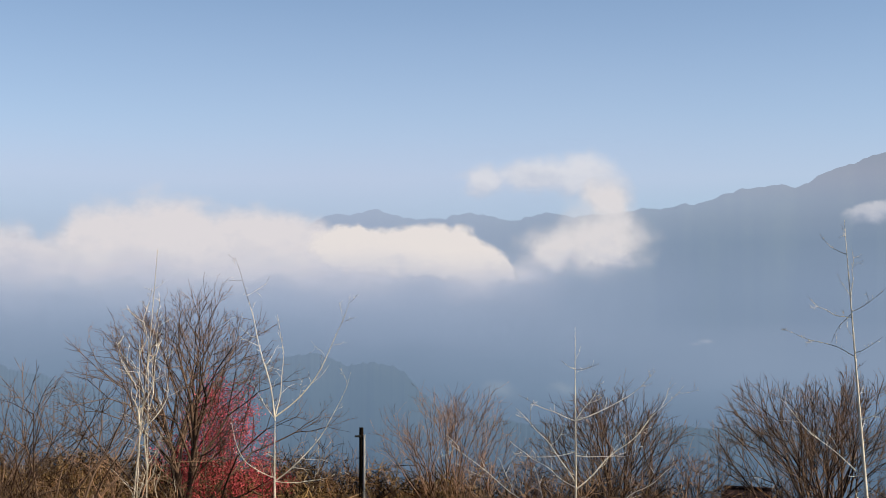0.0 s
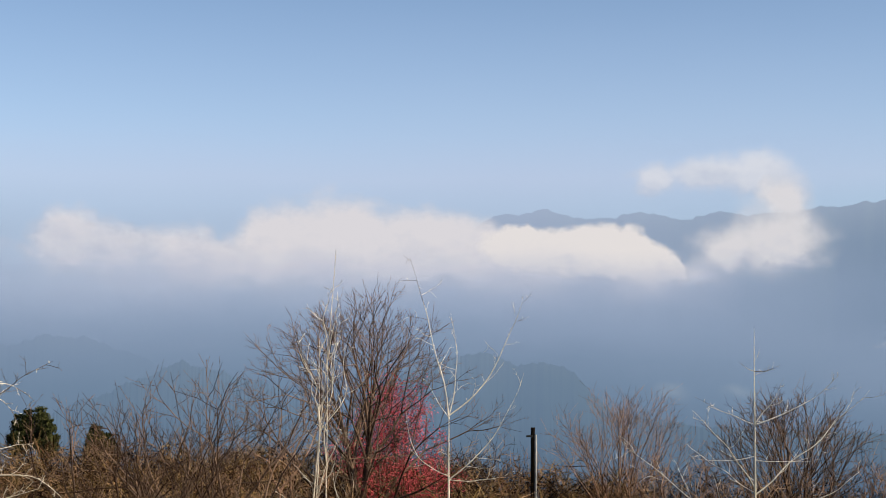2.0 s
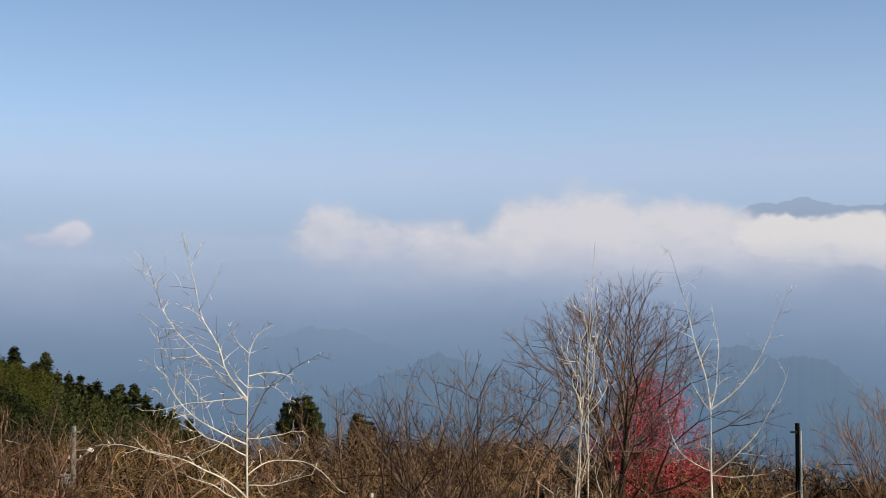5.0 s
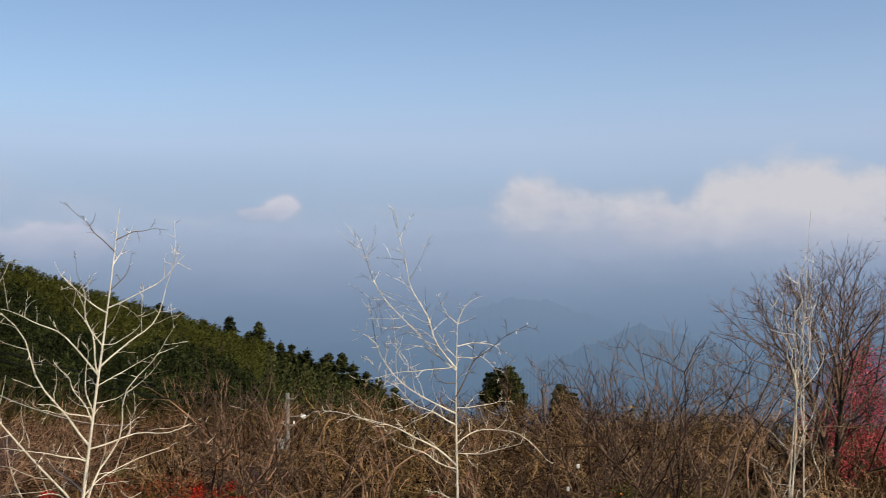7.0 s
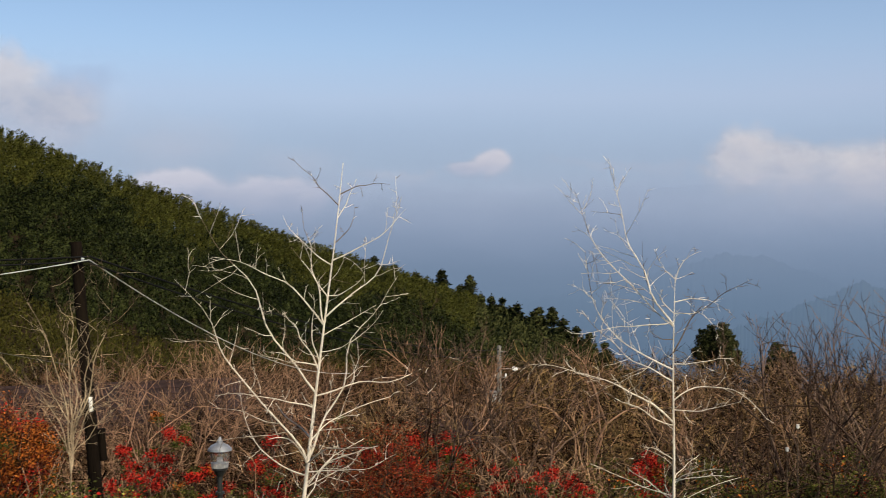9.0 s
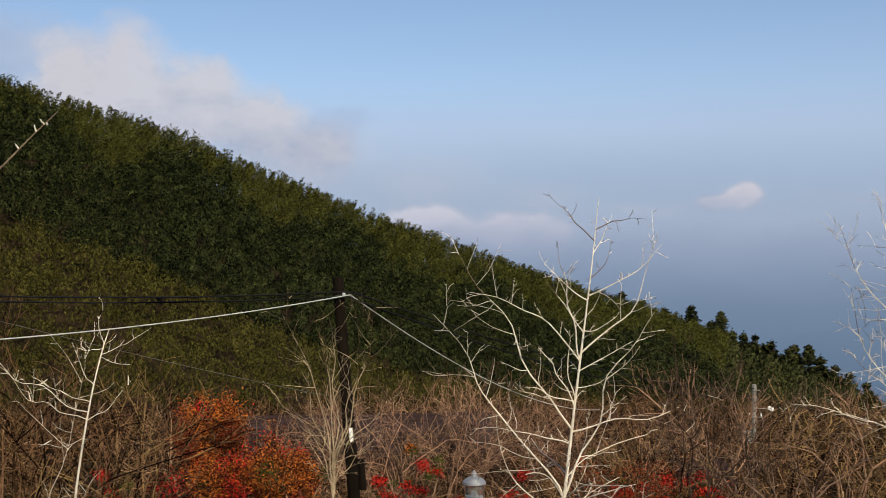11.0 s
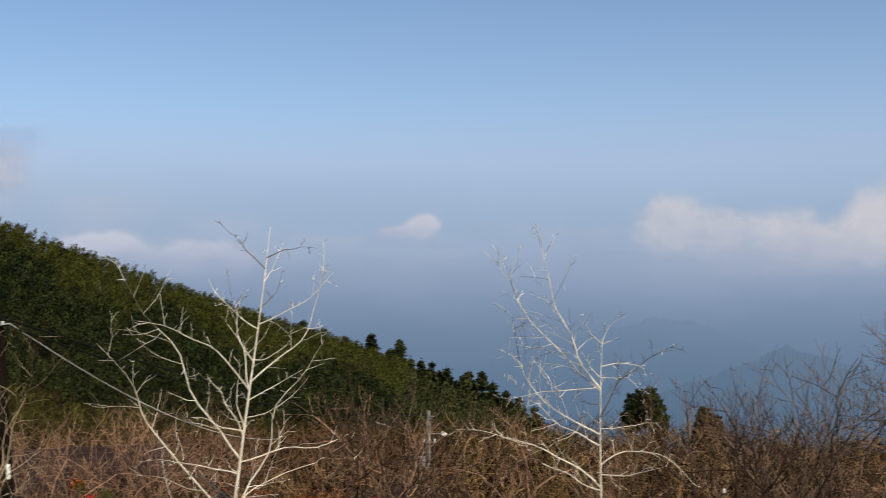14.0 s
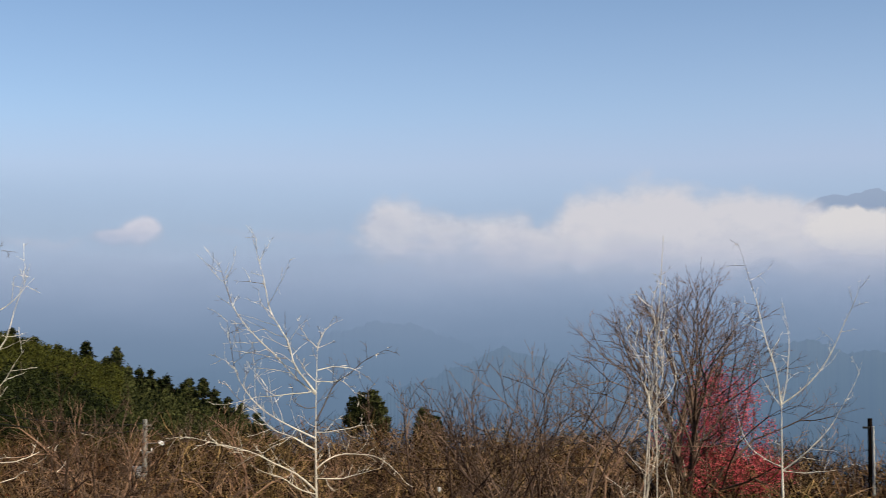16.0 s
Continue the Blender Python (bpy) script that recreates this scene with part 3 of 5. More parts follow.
# ---- the wooded hill ----
def plume_field(name, label, spots, scale, count, size, mat, seed, tall=1.0, nodding=0.35, thin=0.3, category="forest", far=280.0, dome=False):
    """Many leafy crowns in one mesh: each is a feathery plume of leaf sprays, full below and nodding at the tip."""
    rng = np.random.default_rng(seed)
    s = np.asarray(spots, float)
    n = len(s)
    k = np.repeat(np.arange(n), count)
    t = rng.random(len(k)) ** 0.85
    grow = np.clip(np.hypot(s[:, 0], s[:, 1]) / far, 0.42, 1.0)
    sc = scale * (rng.uniform(0.6, 1.45, n) if dome else rng.uniform(0.75, 1.25, n)) * grow
    nod = rng.normal(0, 0.22, (n, 2)) + np.array((0.8, 0.45)) * nodding
    a = rng.uniform(0, 2 * math.pi, len(k))
    rad = (0.10 + 0.50 * (1 - t) ** 0.7) * np.sqrt(rng.random(len(k)))
    c = np.empty((len(k), 3))
    c[:, 0] = s[k, 0] + sc[k] * (rad * np.cos(a) + nod[k, 0] * t ** 2.5)
    c[:, 1] = s[k, 1] + sc[k] * (rad * np.sin(a) + nod[k, 1] * t ** 2.5)
    c[:, 2] = s[k, 2] + sc[k] * tall * (t * 2.2 - 1.3 - 0.25 * nodding * t ** 4)
    along = np.stack([np.cos(a) * 0.5 + nod[k, 0] * t, np.sin(a) * 0.5 + nod[k, 1] * t, 0.85 - 0.8 * nodding * t], -1)
    out = np.stack([np.cos(a), np.sin(a), 0.25 + 0.9 * t ** 2], -1)
    if dome:
        # a rounded crown, its sprays lying on the outside like scales, drawn together in a few clumps
        u = np.stack([np.cos(a) * np.sqrt(1 - (1.3 * t - 0.3) ** 2), np.sin(a) * np.sqrt(1 - (1.3 * t - 0.3) ** 2), 1.3 * t - 0.3], -1)
        bump = 1 + 0.16 * np.sin(3 * a + 5.0 * s[k, 0]) * np.cos(4 * t + s[k, 1]) + rng.normal(0, 0.07, len(k))
        c = s[k] + (sc[k] * bump)[:, None] * u * np.array((0.66, 0.66, 0.85 * tall))
        along, out = np.stack([u[:, 0] * u[:, 2], u[:, 1] * u[:, 2], u[:, 2] ** 2 - 1.0], -1) * 1.6, u * 1.8
    v, f = blades(rng, c, size * grow[k], thin, 0.2, 0.0, along, out)
    return tagged(new(name, mesh_of(name, v, f, mat)), label, category, kind="stuff")


def scatter(rng, n, az0, az1, r0, r1, keep=None):
    az, r = rng.uniform(az0, az1, n), np.sqrt(rng.uniform(r0 ** 2, r1 ** 2, n))
    if keep is not None:
        m = keep(az, r)
        az, r = az[m], r[m]
    z = height(az, r)
    return az, r, np.stack([r * np.sin(np.radians(az)), r * np.cos(np.radians(az)), EYE + z], -1)


rng = np.random.default_rng(21)
# below this line the shoulder of the hill carries olive scrub, above it bamboo
shoulder = lambda az: np.interp(az, (-95, -72, -64, -57, -50, -40, -30), (220, 198, 168, 134, 110, 100, 95))
az_b, r_b, spots = scatter(rng, 6400, -74, -37, 92, 306, lambda a, r: r > shoulder(a) + 6)
az_e, r_e, rim = scatter(rng, 1100, -74, -37, 286, 307)
az_b, r_b, spots = np.concatenate([az_b, az_e]), np.concatenate([r_b, r_e]), np.concatenate([spots, rim])
spots[:, 2] += CANOPY - 2.6 * np.clip(r_b / 280, 0.42, 1)
# bamboo rim over darker wood; the rim's sunlight is also put into this split
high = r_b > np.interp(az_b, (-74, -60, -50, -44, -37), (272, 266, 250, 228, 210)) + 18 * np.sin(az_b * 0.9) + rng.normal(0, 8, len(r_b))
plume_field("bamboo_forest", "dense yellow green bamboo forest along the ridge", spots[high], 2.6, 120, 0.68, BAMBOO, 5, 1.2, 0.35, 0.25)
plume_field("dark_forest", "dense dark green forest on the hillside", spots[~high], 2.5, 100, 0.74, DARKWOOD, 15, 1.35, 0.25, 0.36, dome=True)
az_s, r_s, spots = scatter(rng, 2600, -76, -30, 76, 190, lambda a, r: (r < shoulder(a) + 8) & (r > edge_of(a) + 2))
spots[:, 2] += CANOPY * np.clip((r_s - edge_of(az_s)) / (RIDGE_R - edge_of(az_s)) / 0.2, 0, 1) * 0.75 + 0.8
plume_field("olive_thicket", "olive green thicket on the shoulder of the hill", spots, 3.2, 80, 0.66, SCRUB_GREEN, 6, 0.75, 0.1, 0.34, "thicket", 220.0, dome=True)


def cedar_meshes(seed, tall, wide, rounded=False, sprays=4200):
    rng = np.random.default_rng(seed)
    tb = Tubes()
    line = limb(rng, (0, 0, 0), (0, 0, 1), tall, 8, 0.5, 0.015)
    tb.add(line, taper(len(line), tall * 0.018, 0.03), 6)
    c = []
    tiers = int(tall * 5)
    for i in range(tiers):
        f = 0.14 + 0.84 * rng.random() ** 0.9
        reach = (wide * 0.5 * math.sqrt(max(0.05, 1 - ((f - 0.5) / 0.54) ** 2)) if rounded else wide * 0.55 * (1.03 - f) ** 0.68) * rng.uniform(0.65, 1.2)
        for j in range(3):
            a = rng.uniform(0, 6.28)
            ln = limb(rng, (0, 0, f * tall), (math.cos(a), math.sin(a), 0.15), reach, 4, -0.1, 0.08, 0.3)
            tb.add(ln, taper(len(ln), 0.05, 0.015), 3)
            m = max(6, int(sprays * reach / wide / tiers * 1.9))
            q = rng.random(m) ** 0.6
            p = ln[np.minimum((q * 4).astype(int), 4)]
            c.append(p + rng.normal(0, 0.12 + 0.24 * (1 - f), (m, 3)) * np.array((1, 1, 1.25)) - np.array((0, 0, 0.12)) * q[:, None])
    c.append(np.stack([rng.normal(0, 0.15, 16), rng.normal(0, 0.15, 16), tall * rng.uniform(0.9, 1.02, 16)], -1))
    c = np.concatenate(c)
    out = c * np.array((1, 1, 0))
    out /= np.linalg.norm(out, axis=1)[:, None] + 0.2
    v, f = blades(rng, c, 0.48, 0.5, 0.3, 0.35, out * 0.5 + np.array((0, 0, 0.25)), out * 0.5 + np.array((0, 0, 0.5)))
    return tb.mesh("trunk", BARK_DARK), mesh_of("crown", v, f, CEDAR)


CEDARS = [cedar_meshes(40 + i, h, w, i == 5) for i, (h, w) in enumerate(((13, 6.0), (12, 5.2), (11, 6.2), (9, 5.0), (9.5, 3.4), (9, 6.6)))]


def cedar(az, r, top_el, kind, label="dark green cedar standing on the ridge", group="cedars on the ridge", size=1.3, girth=1.3):
    """A cedar whose tip stands at an elevation of top_el degrees."""
    trunk, crown = CEDARS[kind]
    tall = (13, 12, 11, 9, 9.5, 9)[kind]
    z = r * math.tan(radians(top_el + 0.14)) - tall * size
    p = way(az, r, z)
    ob = thing("cedar", Matrix.Translation(p) @ pose(0, 0, 0, 0, 0, az * 37 % 360) @ Matrix.Diagonal((size * girth, size * girth, size, 1)), label, "tree", group)
    part("trunk", trunk, BARK_DARK, ob)
    part("crown", crown, CEDAR, ob, kind="stuff")
    return ob


for az, r, el, k in ((-39.6, 302, -2.1, 1), (-38.4, 300, -2.05, 2), (-37.1, 300, -2.3, 0), (-36.1, 303, -3.2, 1), (-35.6, 300, -3.35, 3), (-34.9, 298, -3.55, 1),
                     (-33.9, 300, -3.7, 1), (-33.3, 298, -3.75, 0), (-32.2, 290, -4.65, 2), (-34.4, 292, -4.2, 2), (-35.9, 290, -4.1, 2), (-33.0, 285, -4.7, 3), (-37.8, 290, -3.2, 0), (-36.8, 288, -3.6, 2), (-30.9, 270, -5.35, 3),
                     (-38.9, 298, -2.7, 3), (-37.5, 297, -2.75, 2), (-36.6, 296, -3.1, 1), (-35.2, 296, -3.75, 2), (-34.2, 295, -3.95, 0), (-32.8, 294, -4.2, 1), (-31.6, 285, -4.95, 2), (-40.6, 300, -1.8, 3), (-41.5, 301, -1.45, 2)):
    cedar(az, r, el, k)
for az, r, el, k in ((-26.5, 170, -4.7, 5), (-26.1, 172, -4.5, 5), (-25.6, 170, -4.4, 5), (-25.3, 168, -4.9, 5), (-23.3, 150, -5.25, 5), (-22.8, 152, -5.6, 5), (-17.6, 150, -7.0, 3)):
    cedar(az, r, el, k, "dark cedar in a clump beyond the scrub", "cedar clump", 0.66, 0.75)

az_c, r_c, spots = scatter(rng, 1500, -42, -29.5, 92, 300, lambda a, r: r > 100 + (a + 41) * 2)
spots[:, 2] += CANOPY * np.clip((r_c - edge_of(az_c)) / (RIDGE_R - edge_of(az_c)) / 0.2, 0, 1) - 4.8 * np.clip(r_c / 280, 0.42, 1)
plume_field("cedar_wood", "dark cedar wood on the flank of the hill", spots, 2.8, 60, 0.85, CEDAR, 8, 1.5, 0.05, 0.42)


# ---- scrub on the shelf ----
def bush_mesh(seed, tall, wide, stems, mat):
    """A leafless thicket of arching stems and fine twigs."""
    rng = np.random.default_rng(seed)
    tb = Tubes()
    for i in range(stems):
        a, lean = rng.uniform(0, 6.28), rng.uniform(0.1, 0.75)
        base = np.array((rng.normal(0, wide * 0.16), rng.normal(0, wide * 0.16), -0.15))
        ln = limb(rng, base, (math.cos(a) * lean, math.sin(a) * lean, 1), tall * rng.uniform(0.7, 1.15), 6, 0.15, 0.13, 0.35)
        r = rng.uniform(0.008, 0.018)
        tb.add(ln, taper(len(ln), r, 0.004), 3)
        branch_out(rng, tb, ln, r, 2, (1.2, 1.4), 0.42, 0.55, 0.35, (3, 3, 3), 0.0045, 0.14, 0.2)
    return tb.mesh("bush", mat)


def ribbons(rng, starts, heading, length, width):
    """Fine bent twigs, one tapering strip each."""
    n = len(starts)
    d = heading / (np.linalg.norm(heading, axis=1)[:, None] + 1e-9)
    d2 = d + rng.normal(0, 0.28, (n, 3)) + np.array((0, 0, 0.12))
    d2 /= np.linalg.norm(d2, axis=1)[:, None]
    s = np.cross(d, rng.normal(0, 1, (n, 3)))
    s /= np.linalg.norm(s, axis=1)[:, None] + 1e-9
    ln, w = np.asarray(length)[:, None], np.asarray(width)[:, None] * 0.5
    a = starts
    b = a + d * ln * 0.5
    c = b + d2 * ln * 0.5
    v = np.stack([a - s * w, a + s * w, b + s * w * 0.8, b - s * w * 0.8, c + s * w * 0.3, c - s * w * 0.3], 1).reshape(-1, 3)
    k = np.arange(n)[:, None] * 6
    return v, np.concatenate([k + np.array([[0, 1, 2, 3]]), k + np.array([[3, 2, 4, 5]])])


def twig_cloud(rng, base, tall, wide, stems, twigs, width, long=1.0):
    """Arching stems from each base point, with twigs leaving them on all sides."""
    k = np.repeat(np.arange(len(base)), stems)
    n = len(k)
    a, q = rng.uniform(0, 6.283, n), rng.uniform(0.05, 1.0, n) ** 0.7
    out = np.stack([np.cos(a), np.sin(a), np.zeros(n)], -1) * (wide[k] * 0.68 * q)[:, None]
    rise = tall[k] * rng.uniform(0.55, 1.1, n) * (1 - 0.35 * q ** 2)
    foot = base[k] + rng.normal(0, 1, (n, 3)) * np.array((0.12, 0.12, 0)) * wide[k][:, None]
    sway = rng.normal(0, 0.15, (n, 2, 3)) * tall[k][:, None, None]

    def at(i, t):
        t = t[:, None]
        return foot[i] + out[i] * t ** 1.25 + np.array((0, 0, 1)) * (rise[i][:, None] * (1.25 * t - 0.25 * t * t)) + sway[i, 0] * np.sin(3.1 * t) + sway[i, 1] * np.sin(5.3 * t) * 0.5

    side = rng.normal(0, 1, (n, 3)) * np.array((1, 1, 0.2))
    side /= np.linalg.norm(side, axis=1)[:, None]
    m = 7
    every = np.arange(n)
    rows = []
    for s in range(m):
        t = np.full(n, s / (m - 1))
        w = width * 0.9 * (1.3 - s / (m - 1))
        c = at(every, t)
        rows += [c - side * w, c + side * w]
    v = np.stack(rows, 1).reshape(-1, 3)
    base_i = every[:, None] * (2 * m)
    f = np.concatenate([base_i + np.array([[2 * s, 2 * s + 1, 2 * s + 3, 2 * s + 2]]) for s in range(m - 1)])
    i = np.repeat(every, twigs)
    t = rng.uniform(0.2, 1.0, len(i))
    p, p2 = at(i, t), at(i, t + 0.08)
    d = p2 - p
    d /= np.linalg.norm(d, axis=1)[:, None] + 1e-9
    hd = d * 0.55 + rng.normal(0, 0.55, (len(i), 3)) * np.array((1, 1, 0.75))
    v2, f2 = ribbons(rng, p, hd, tall[k][i] * rng.uniform(0.14, 0.62, len(i)) * long, width * rng.uniform(0.6, 1.5, len(i)))
    return np.concatenate([v, v2]), np.concatenate([f, f2 + len(v)])


def bush_pair(seed, tall, wide, stems, mat):
    rng = np.random.default_rng(seed)
    v, f = twig_cloud(rng, np.zeros((1, 3)), np.array([tall]), np.array([wide]), 18, 9, 0.018)
    return bush_mesh(seed, tall, wide, stems, mat), mesh_of("branchwork", v, f, mat), mat


BUSHES = [bush_pair(60 + i, h, w, s, m) for i, (h, w, s, m) in enumerate(
    ((2.3, 3.0, 3, TWIG_BROWN), (2.6, 3.0, 3, TWIG_BROWN), (2.1, 3.2, 3, TWIG_STRAW), (2.8, 2.6, 3, TWIG_BROWN), (2.0, 2.8, 3, TWIG_PALE), (2.5, 3.4, 3, TWIG_STRAW)))]


def scrub(n, seed):
    rng = np.random.default_rng(seed)
    az, r, p = scatter(rng, n, -76, 24, 18, 42, lambda a, r: r < edge_of(a) + 2)
    for i in range(len(az)):
        s = rng.uniform(0.75, 1.2) * (0.72 if r[i] < 28 else 1.0)
        k = int(rng.integers(len(BUSHES)))
        # stronger light on the right is put into paler bush colours there
        if az[i] > -34 and rng.random() < 0.5:
            k = (2, 4, 5)[int(rng.integers(3))]
        elif az[i] < -34 and rng.random() < 0.6:
            k = (0, 1, 3)[int(rng.integers(3))]
        stems, twigs, mat = BUSHES[k]
        ob = thing("bush", Matrix.Translation(p[i]) @ pose(0, 0, 0, 0, 0, rng.uniform(0, 360)) @ Matrix.Diagonal((s, s, s * rng.uniform(0.85, 1.15), 1)),
                   "leafless brown bush in dry winter scrub" if mat is TWIG_BROWN else "leafless straw coloured bush in dry scrub", "bush", "scrub bushes")
        part("stemwork", stems, mat, ob, kind="stuff")
        part("branchwork", twigs, mat, ob, kind="stuff")


scrub(295, 71)


def far_scrub():
    rng = np.random.default_rng(73)
    # straw thicket only on the right, its pale colour standing for brighter light
    for name, n, mat, az0, az1 in (("scrub_thicket", 720, TWIG_BROWN, -76, 25), ("straw_thicket", 480, TWIG_STRAW, -35, 25)):
        az, r, p = scatter(rng, n, az0, az1, 39, 84, lambda a, r: r < edge_of(a) + 6)
        v, f = twig_cloud(rng, p, rng.uniform(1.6, 2.8, len(p)), rng.uniform(2.4, 4.0, len(p)), (9 if mat is TWIG_STRAW else 14), (6 if mat is TWIG_STRAW else 8), (0.034 if mat is TWIG_STRAW else 0.028))
        tagged(new(name, mesh_of(name, v, f, mat)), "dense leafless brown thicket across the shelf", "thicket", kind="stuff")


far_scrub()


def grass_stuff():
    rng = np.random.default_rng(77)
    az, r, p = scatter(rng, 5000, -78, 26, 19, 84, lambda a, r: r < edge_of(a) + 5)
    k = len(p)
    h = rng.uniform(0.25, 0.9, k)[:, None]
    d = np.concatenate([rng.normal(0, 0.35, (k, 2)), np.ones((k, 1))], 1)
    side = rng.normal(0, 1, (k, 3)) * np.array((1, 1, 0))
    side /= np.linalg.norm(side, axis=1)[:, None]
    w = 0.02
    v = np.stack([p - side * w, p + side * w, p + d * h * 0.7 + side * w * 0.6, p + d * h], 1).reshape(-1, 3)
    f = np.arange(4 * k).reshape(k, 4)
    tagged(new("dry_grass", mesh_of("dry_grass", v, f, TWIG_BROWN)), "dry brown grass between the bushes", "grass", kind="stuff")


grass_stuff()


# ---- trees near the camera ----
def arc(start, dx, dy, dz, b, rng, steps=9, wob=0.02):
    """A limb from start, dx across, dy away and dz up; b above 0.5 runs outward first and then turns up."""
    s = np.array(start, float)
    c = s + np.array((dx * b, dy * b, dz * (1 - b)))
    e = s + np.array((dx, dy, dz))
    t = np.linspace(0, 1, steps)[:, None]
    ln = (1 - t) ** 2 * s + 2 * t * (1 - t) * c + t * t * e
    size = np.linalg.norm(e - s)
    n1, n2, ph = rng.normal(0, 1, 3), rng.normal(0, 1, 3), rng.uniform(0, 6.283, 2)
    ln += wob * size * ((np.sin(6.283 * t + ph[0]) - math.sin(ph[0])) * n1 + 0.5 * (np.sin(13 * t + ph[1]) - math.sin(ph[1])) * n2) * 0.9
    return ln


def along_line(line, f):
    x = f * (len(line) - 1)
    i = min(int(x), len(line) - 2)
    return line[i] + (line[i + 1] - line[i]) * (x - i), (line[i + 1] - line[i]) / (np.linalg.norm(line[i + 1] - line[i]) + 1e-9)


def sprigs(rng, pale, dark, line, count, length, r0, depth=2, first=0.12, fine=1.0):
    """Smoothly curved side branches, each with finer ones."""
    for k in range(count):
        f = first + (1 - first) * (k + rng.random()) / count
        p, d = along_line(line, min(f, 0.995))
        s = side_of(rng, d, rng.uniform(0.45, 0.8))
        ln = length * rng.uniform(0.35, 1.15) * (1.15 - 0.6 * f)
        e = s * ln + np.array((0, 0, rng.uniform(-0.15, 0.5) * ln))
        br = arc(p, e[0], e[1], e[2], rng.uniform(0.25, 0.75), rng, 6, 0.02)
        r = max(0.0034, r0 * (1 - 0.6 * f) * 0.40) * fine
        (dark if rng.random() < 0.10 + 0.45 * f * (depth == 1) else pale).add(br, taper(len(br), r, 0.0015 * fine), 4 if depth > 1 else 3)
        if depth > 1:
            sprigs(rng, pale, dark, br, int(rng.integers(2, 5)), ln * 0.5, r / fine, depth - 1, 0.25, fine)


def sweep(start, reach, bend, rng, steps=14, wob=0.02):
    """A limb that leaves start towards bend and ends at reach, both taken from start."""
    s, e, c = np.array(start, float), np.array(reach, float), np.array(bend, float)
    t = np.linspace(0, 1, steps)[:, None]
    ln = s + 2 * t * (1 - t) * c + t * t * e
    size = np.linalg.norm(e)
    n1, n2, ph = rng.normal(0, 1, 3), rng.normal(0, 1, 3), rng.uniform(0, 6.283, 2)
    env = np.sin(math.pi * t) ** 0.7
    return ln + wob * size * env * (np.sin(7 * t + ph[0]) * n1 + 0.5 * np.sin(15 * t + ph[1]) * n2)


def pale_tree(label, az, r, tall, trunk_r, limbs, lean=(0.0, 0.0), seed=1, bark=None, wob=0.035, twigs=6.0, spurs=5.0, ratio=0.5, bend=0.0, group="", shoots=0, darker=(), fine=1.0, knob=1.0):
    """A slim leafless tree; limbs lists each main limb: height of its foot, reach across and up, and the bend across and up."""
    bark = bark or BARK_PALE
    rng = np.random.default_rng(seed)
    ob = thing("bare_tree", Matrix.Translation(way(az, r, float(height(az, r)))) @ pose(0, 0, 0, 0, 0, -az), label, "tree", group)
    line = arc((0, 0, -0.2), lean[0], lean[1], tall + 0.2, 0.5 + bend, rng, 16, 0.0025)
    tb = Tubes()
    tb.add(line, taper(len(line), trunk_r, 0.003), 8)
    part("trunk", tb.mesh("trunk", bark), bark, ob)
    tw, dk = Tubes(), Tubes()
    for i, (h0, dx, dz, cx, cz) in enumerate(limbs):
        p, _ = along_line(line, float(np.clip((h0 + 0.2) / (tall + 0.2), 0, 0.99)))
        dy = rng.uniform(-0.22, 0.22) * abs(dx)
        ln = sweep(p, (dx, dy, dz), (cx, dy * 0.5, cz), rng, 14, wob)
        size = np.linalg.norm(ln[-1] - ln[0])
        r0 = min(trunk_r * 0.55, 0.0050 + size * 0.0036)
        lb = Tubes()
        rr = taper(len(ln), r0 * fine, 0.0017 * fine)
        lb.add(ln[:10], rr[:10], 6)
        (dk if i in darker or rng.random() < 0.4 else tw).add(ln[9:], rr[9:], 5)
        # limbs listed in darker carry their shade as a grey bark colour
        skin = BARK_GREY if i in darker else bark
        part("limb", lb.mesh("limb", skin), skin, ob, "dark limb with shade in its bark" if i in darker else "")
        if twigs:
            sprigs(rng, dk if i in darker else tw, dk, ln, int(size * twigs + 1), min(1.0, size * ratio), r0, fine=fine)
        for k in range(int(size * spurs)):
            q, _ = along_line(ln, rng.uniform(0.15, 0.98))
            sp = limb(rng, q, rng.normal(0, 1, 3) + np.array((0, 0, 0.8)), rng.uniform(0.02, 0.08) * knob, 2, 0.3, 0.1)
            tw.add(sp, (0.004, 0.0035, 0.002), 4)
    if twigs:
        sprigs(rng, tw, dk, line[len(line) // 4:], int(tall * twigs * 0.4), 0.5, trunk_r * 0.4, fine=fine)
    for k in range(shoots):
        p, _ = along_line(line, rng.uniform(0.25, 0.55))
        a = rng.uniform(0, 6.283)
        out = rng.uniform(0.7, 1.5)
        ln = arc(p, out * math.cos(a), out * math.sin(a), rng.uniform(-0.1, 0.6), rng.uniform(0.2, 0.45), rng, 9, 0.02)
        tw.add(ln, taper(len(ln), 0.009, 0.004), 4)
        sprigs(rng, tw, dk, ln, 5, 0.4, 0.009)
    part("branchwork", tw.mesh("branchwork", bark), bark, ob, kind="stuff")
    if dk.n:
        part("young_growth", dk.mesh("young_growth", BARK_GREY), BARK_GREY, ob, "thin dark young shoots", "stuff")
    return ob


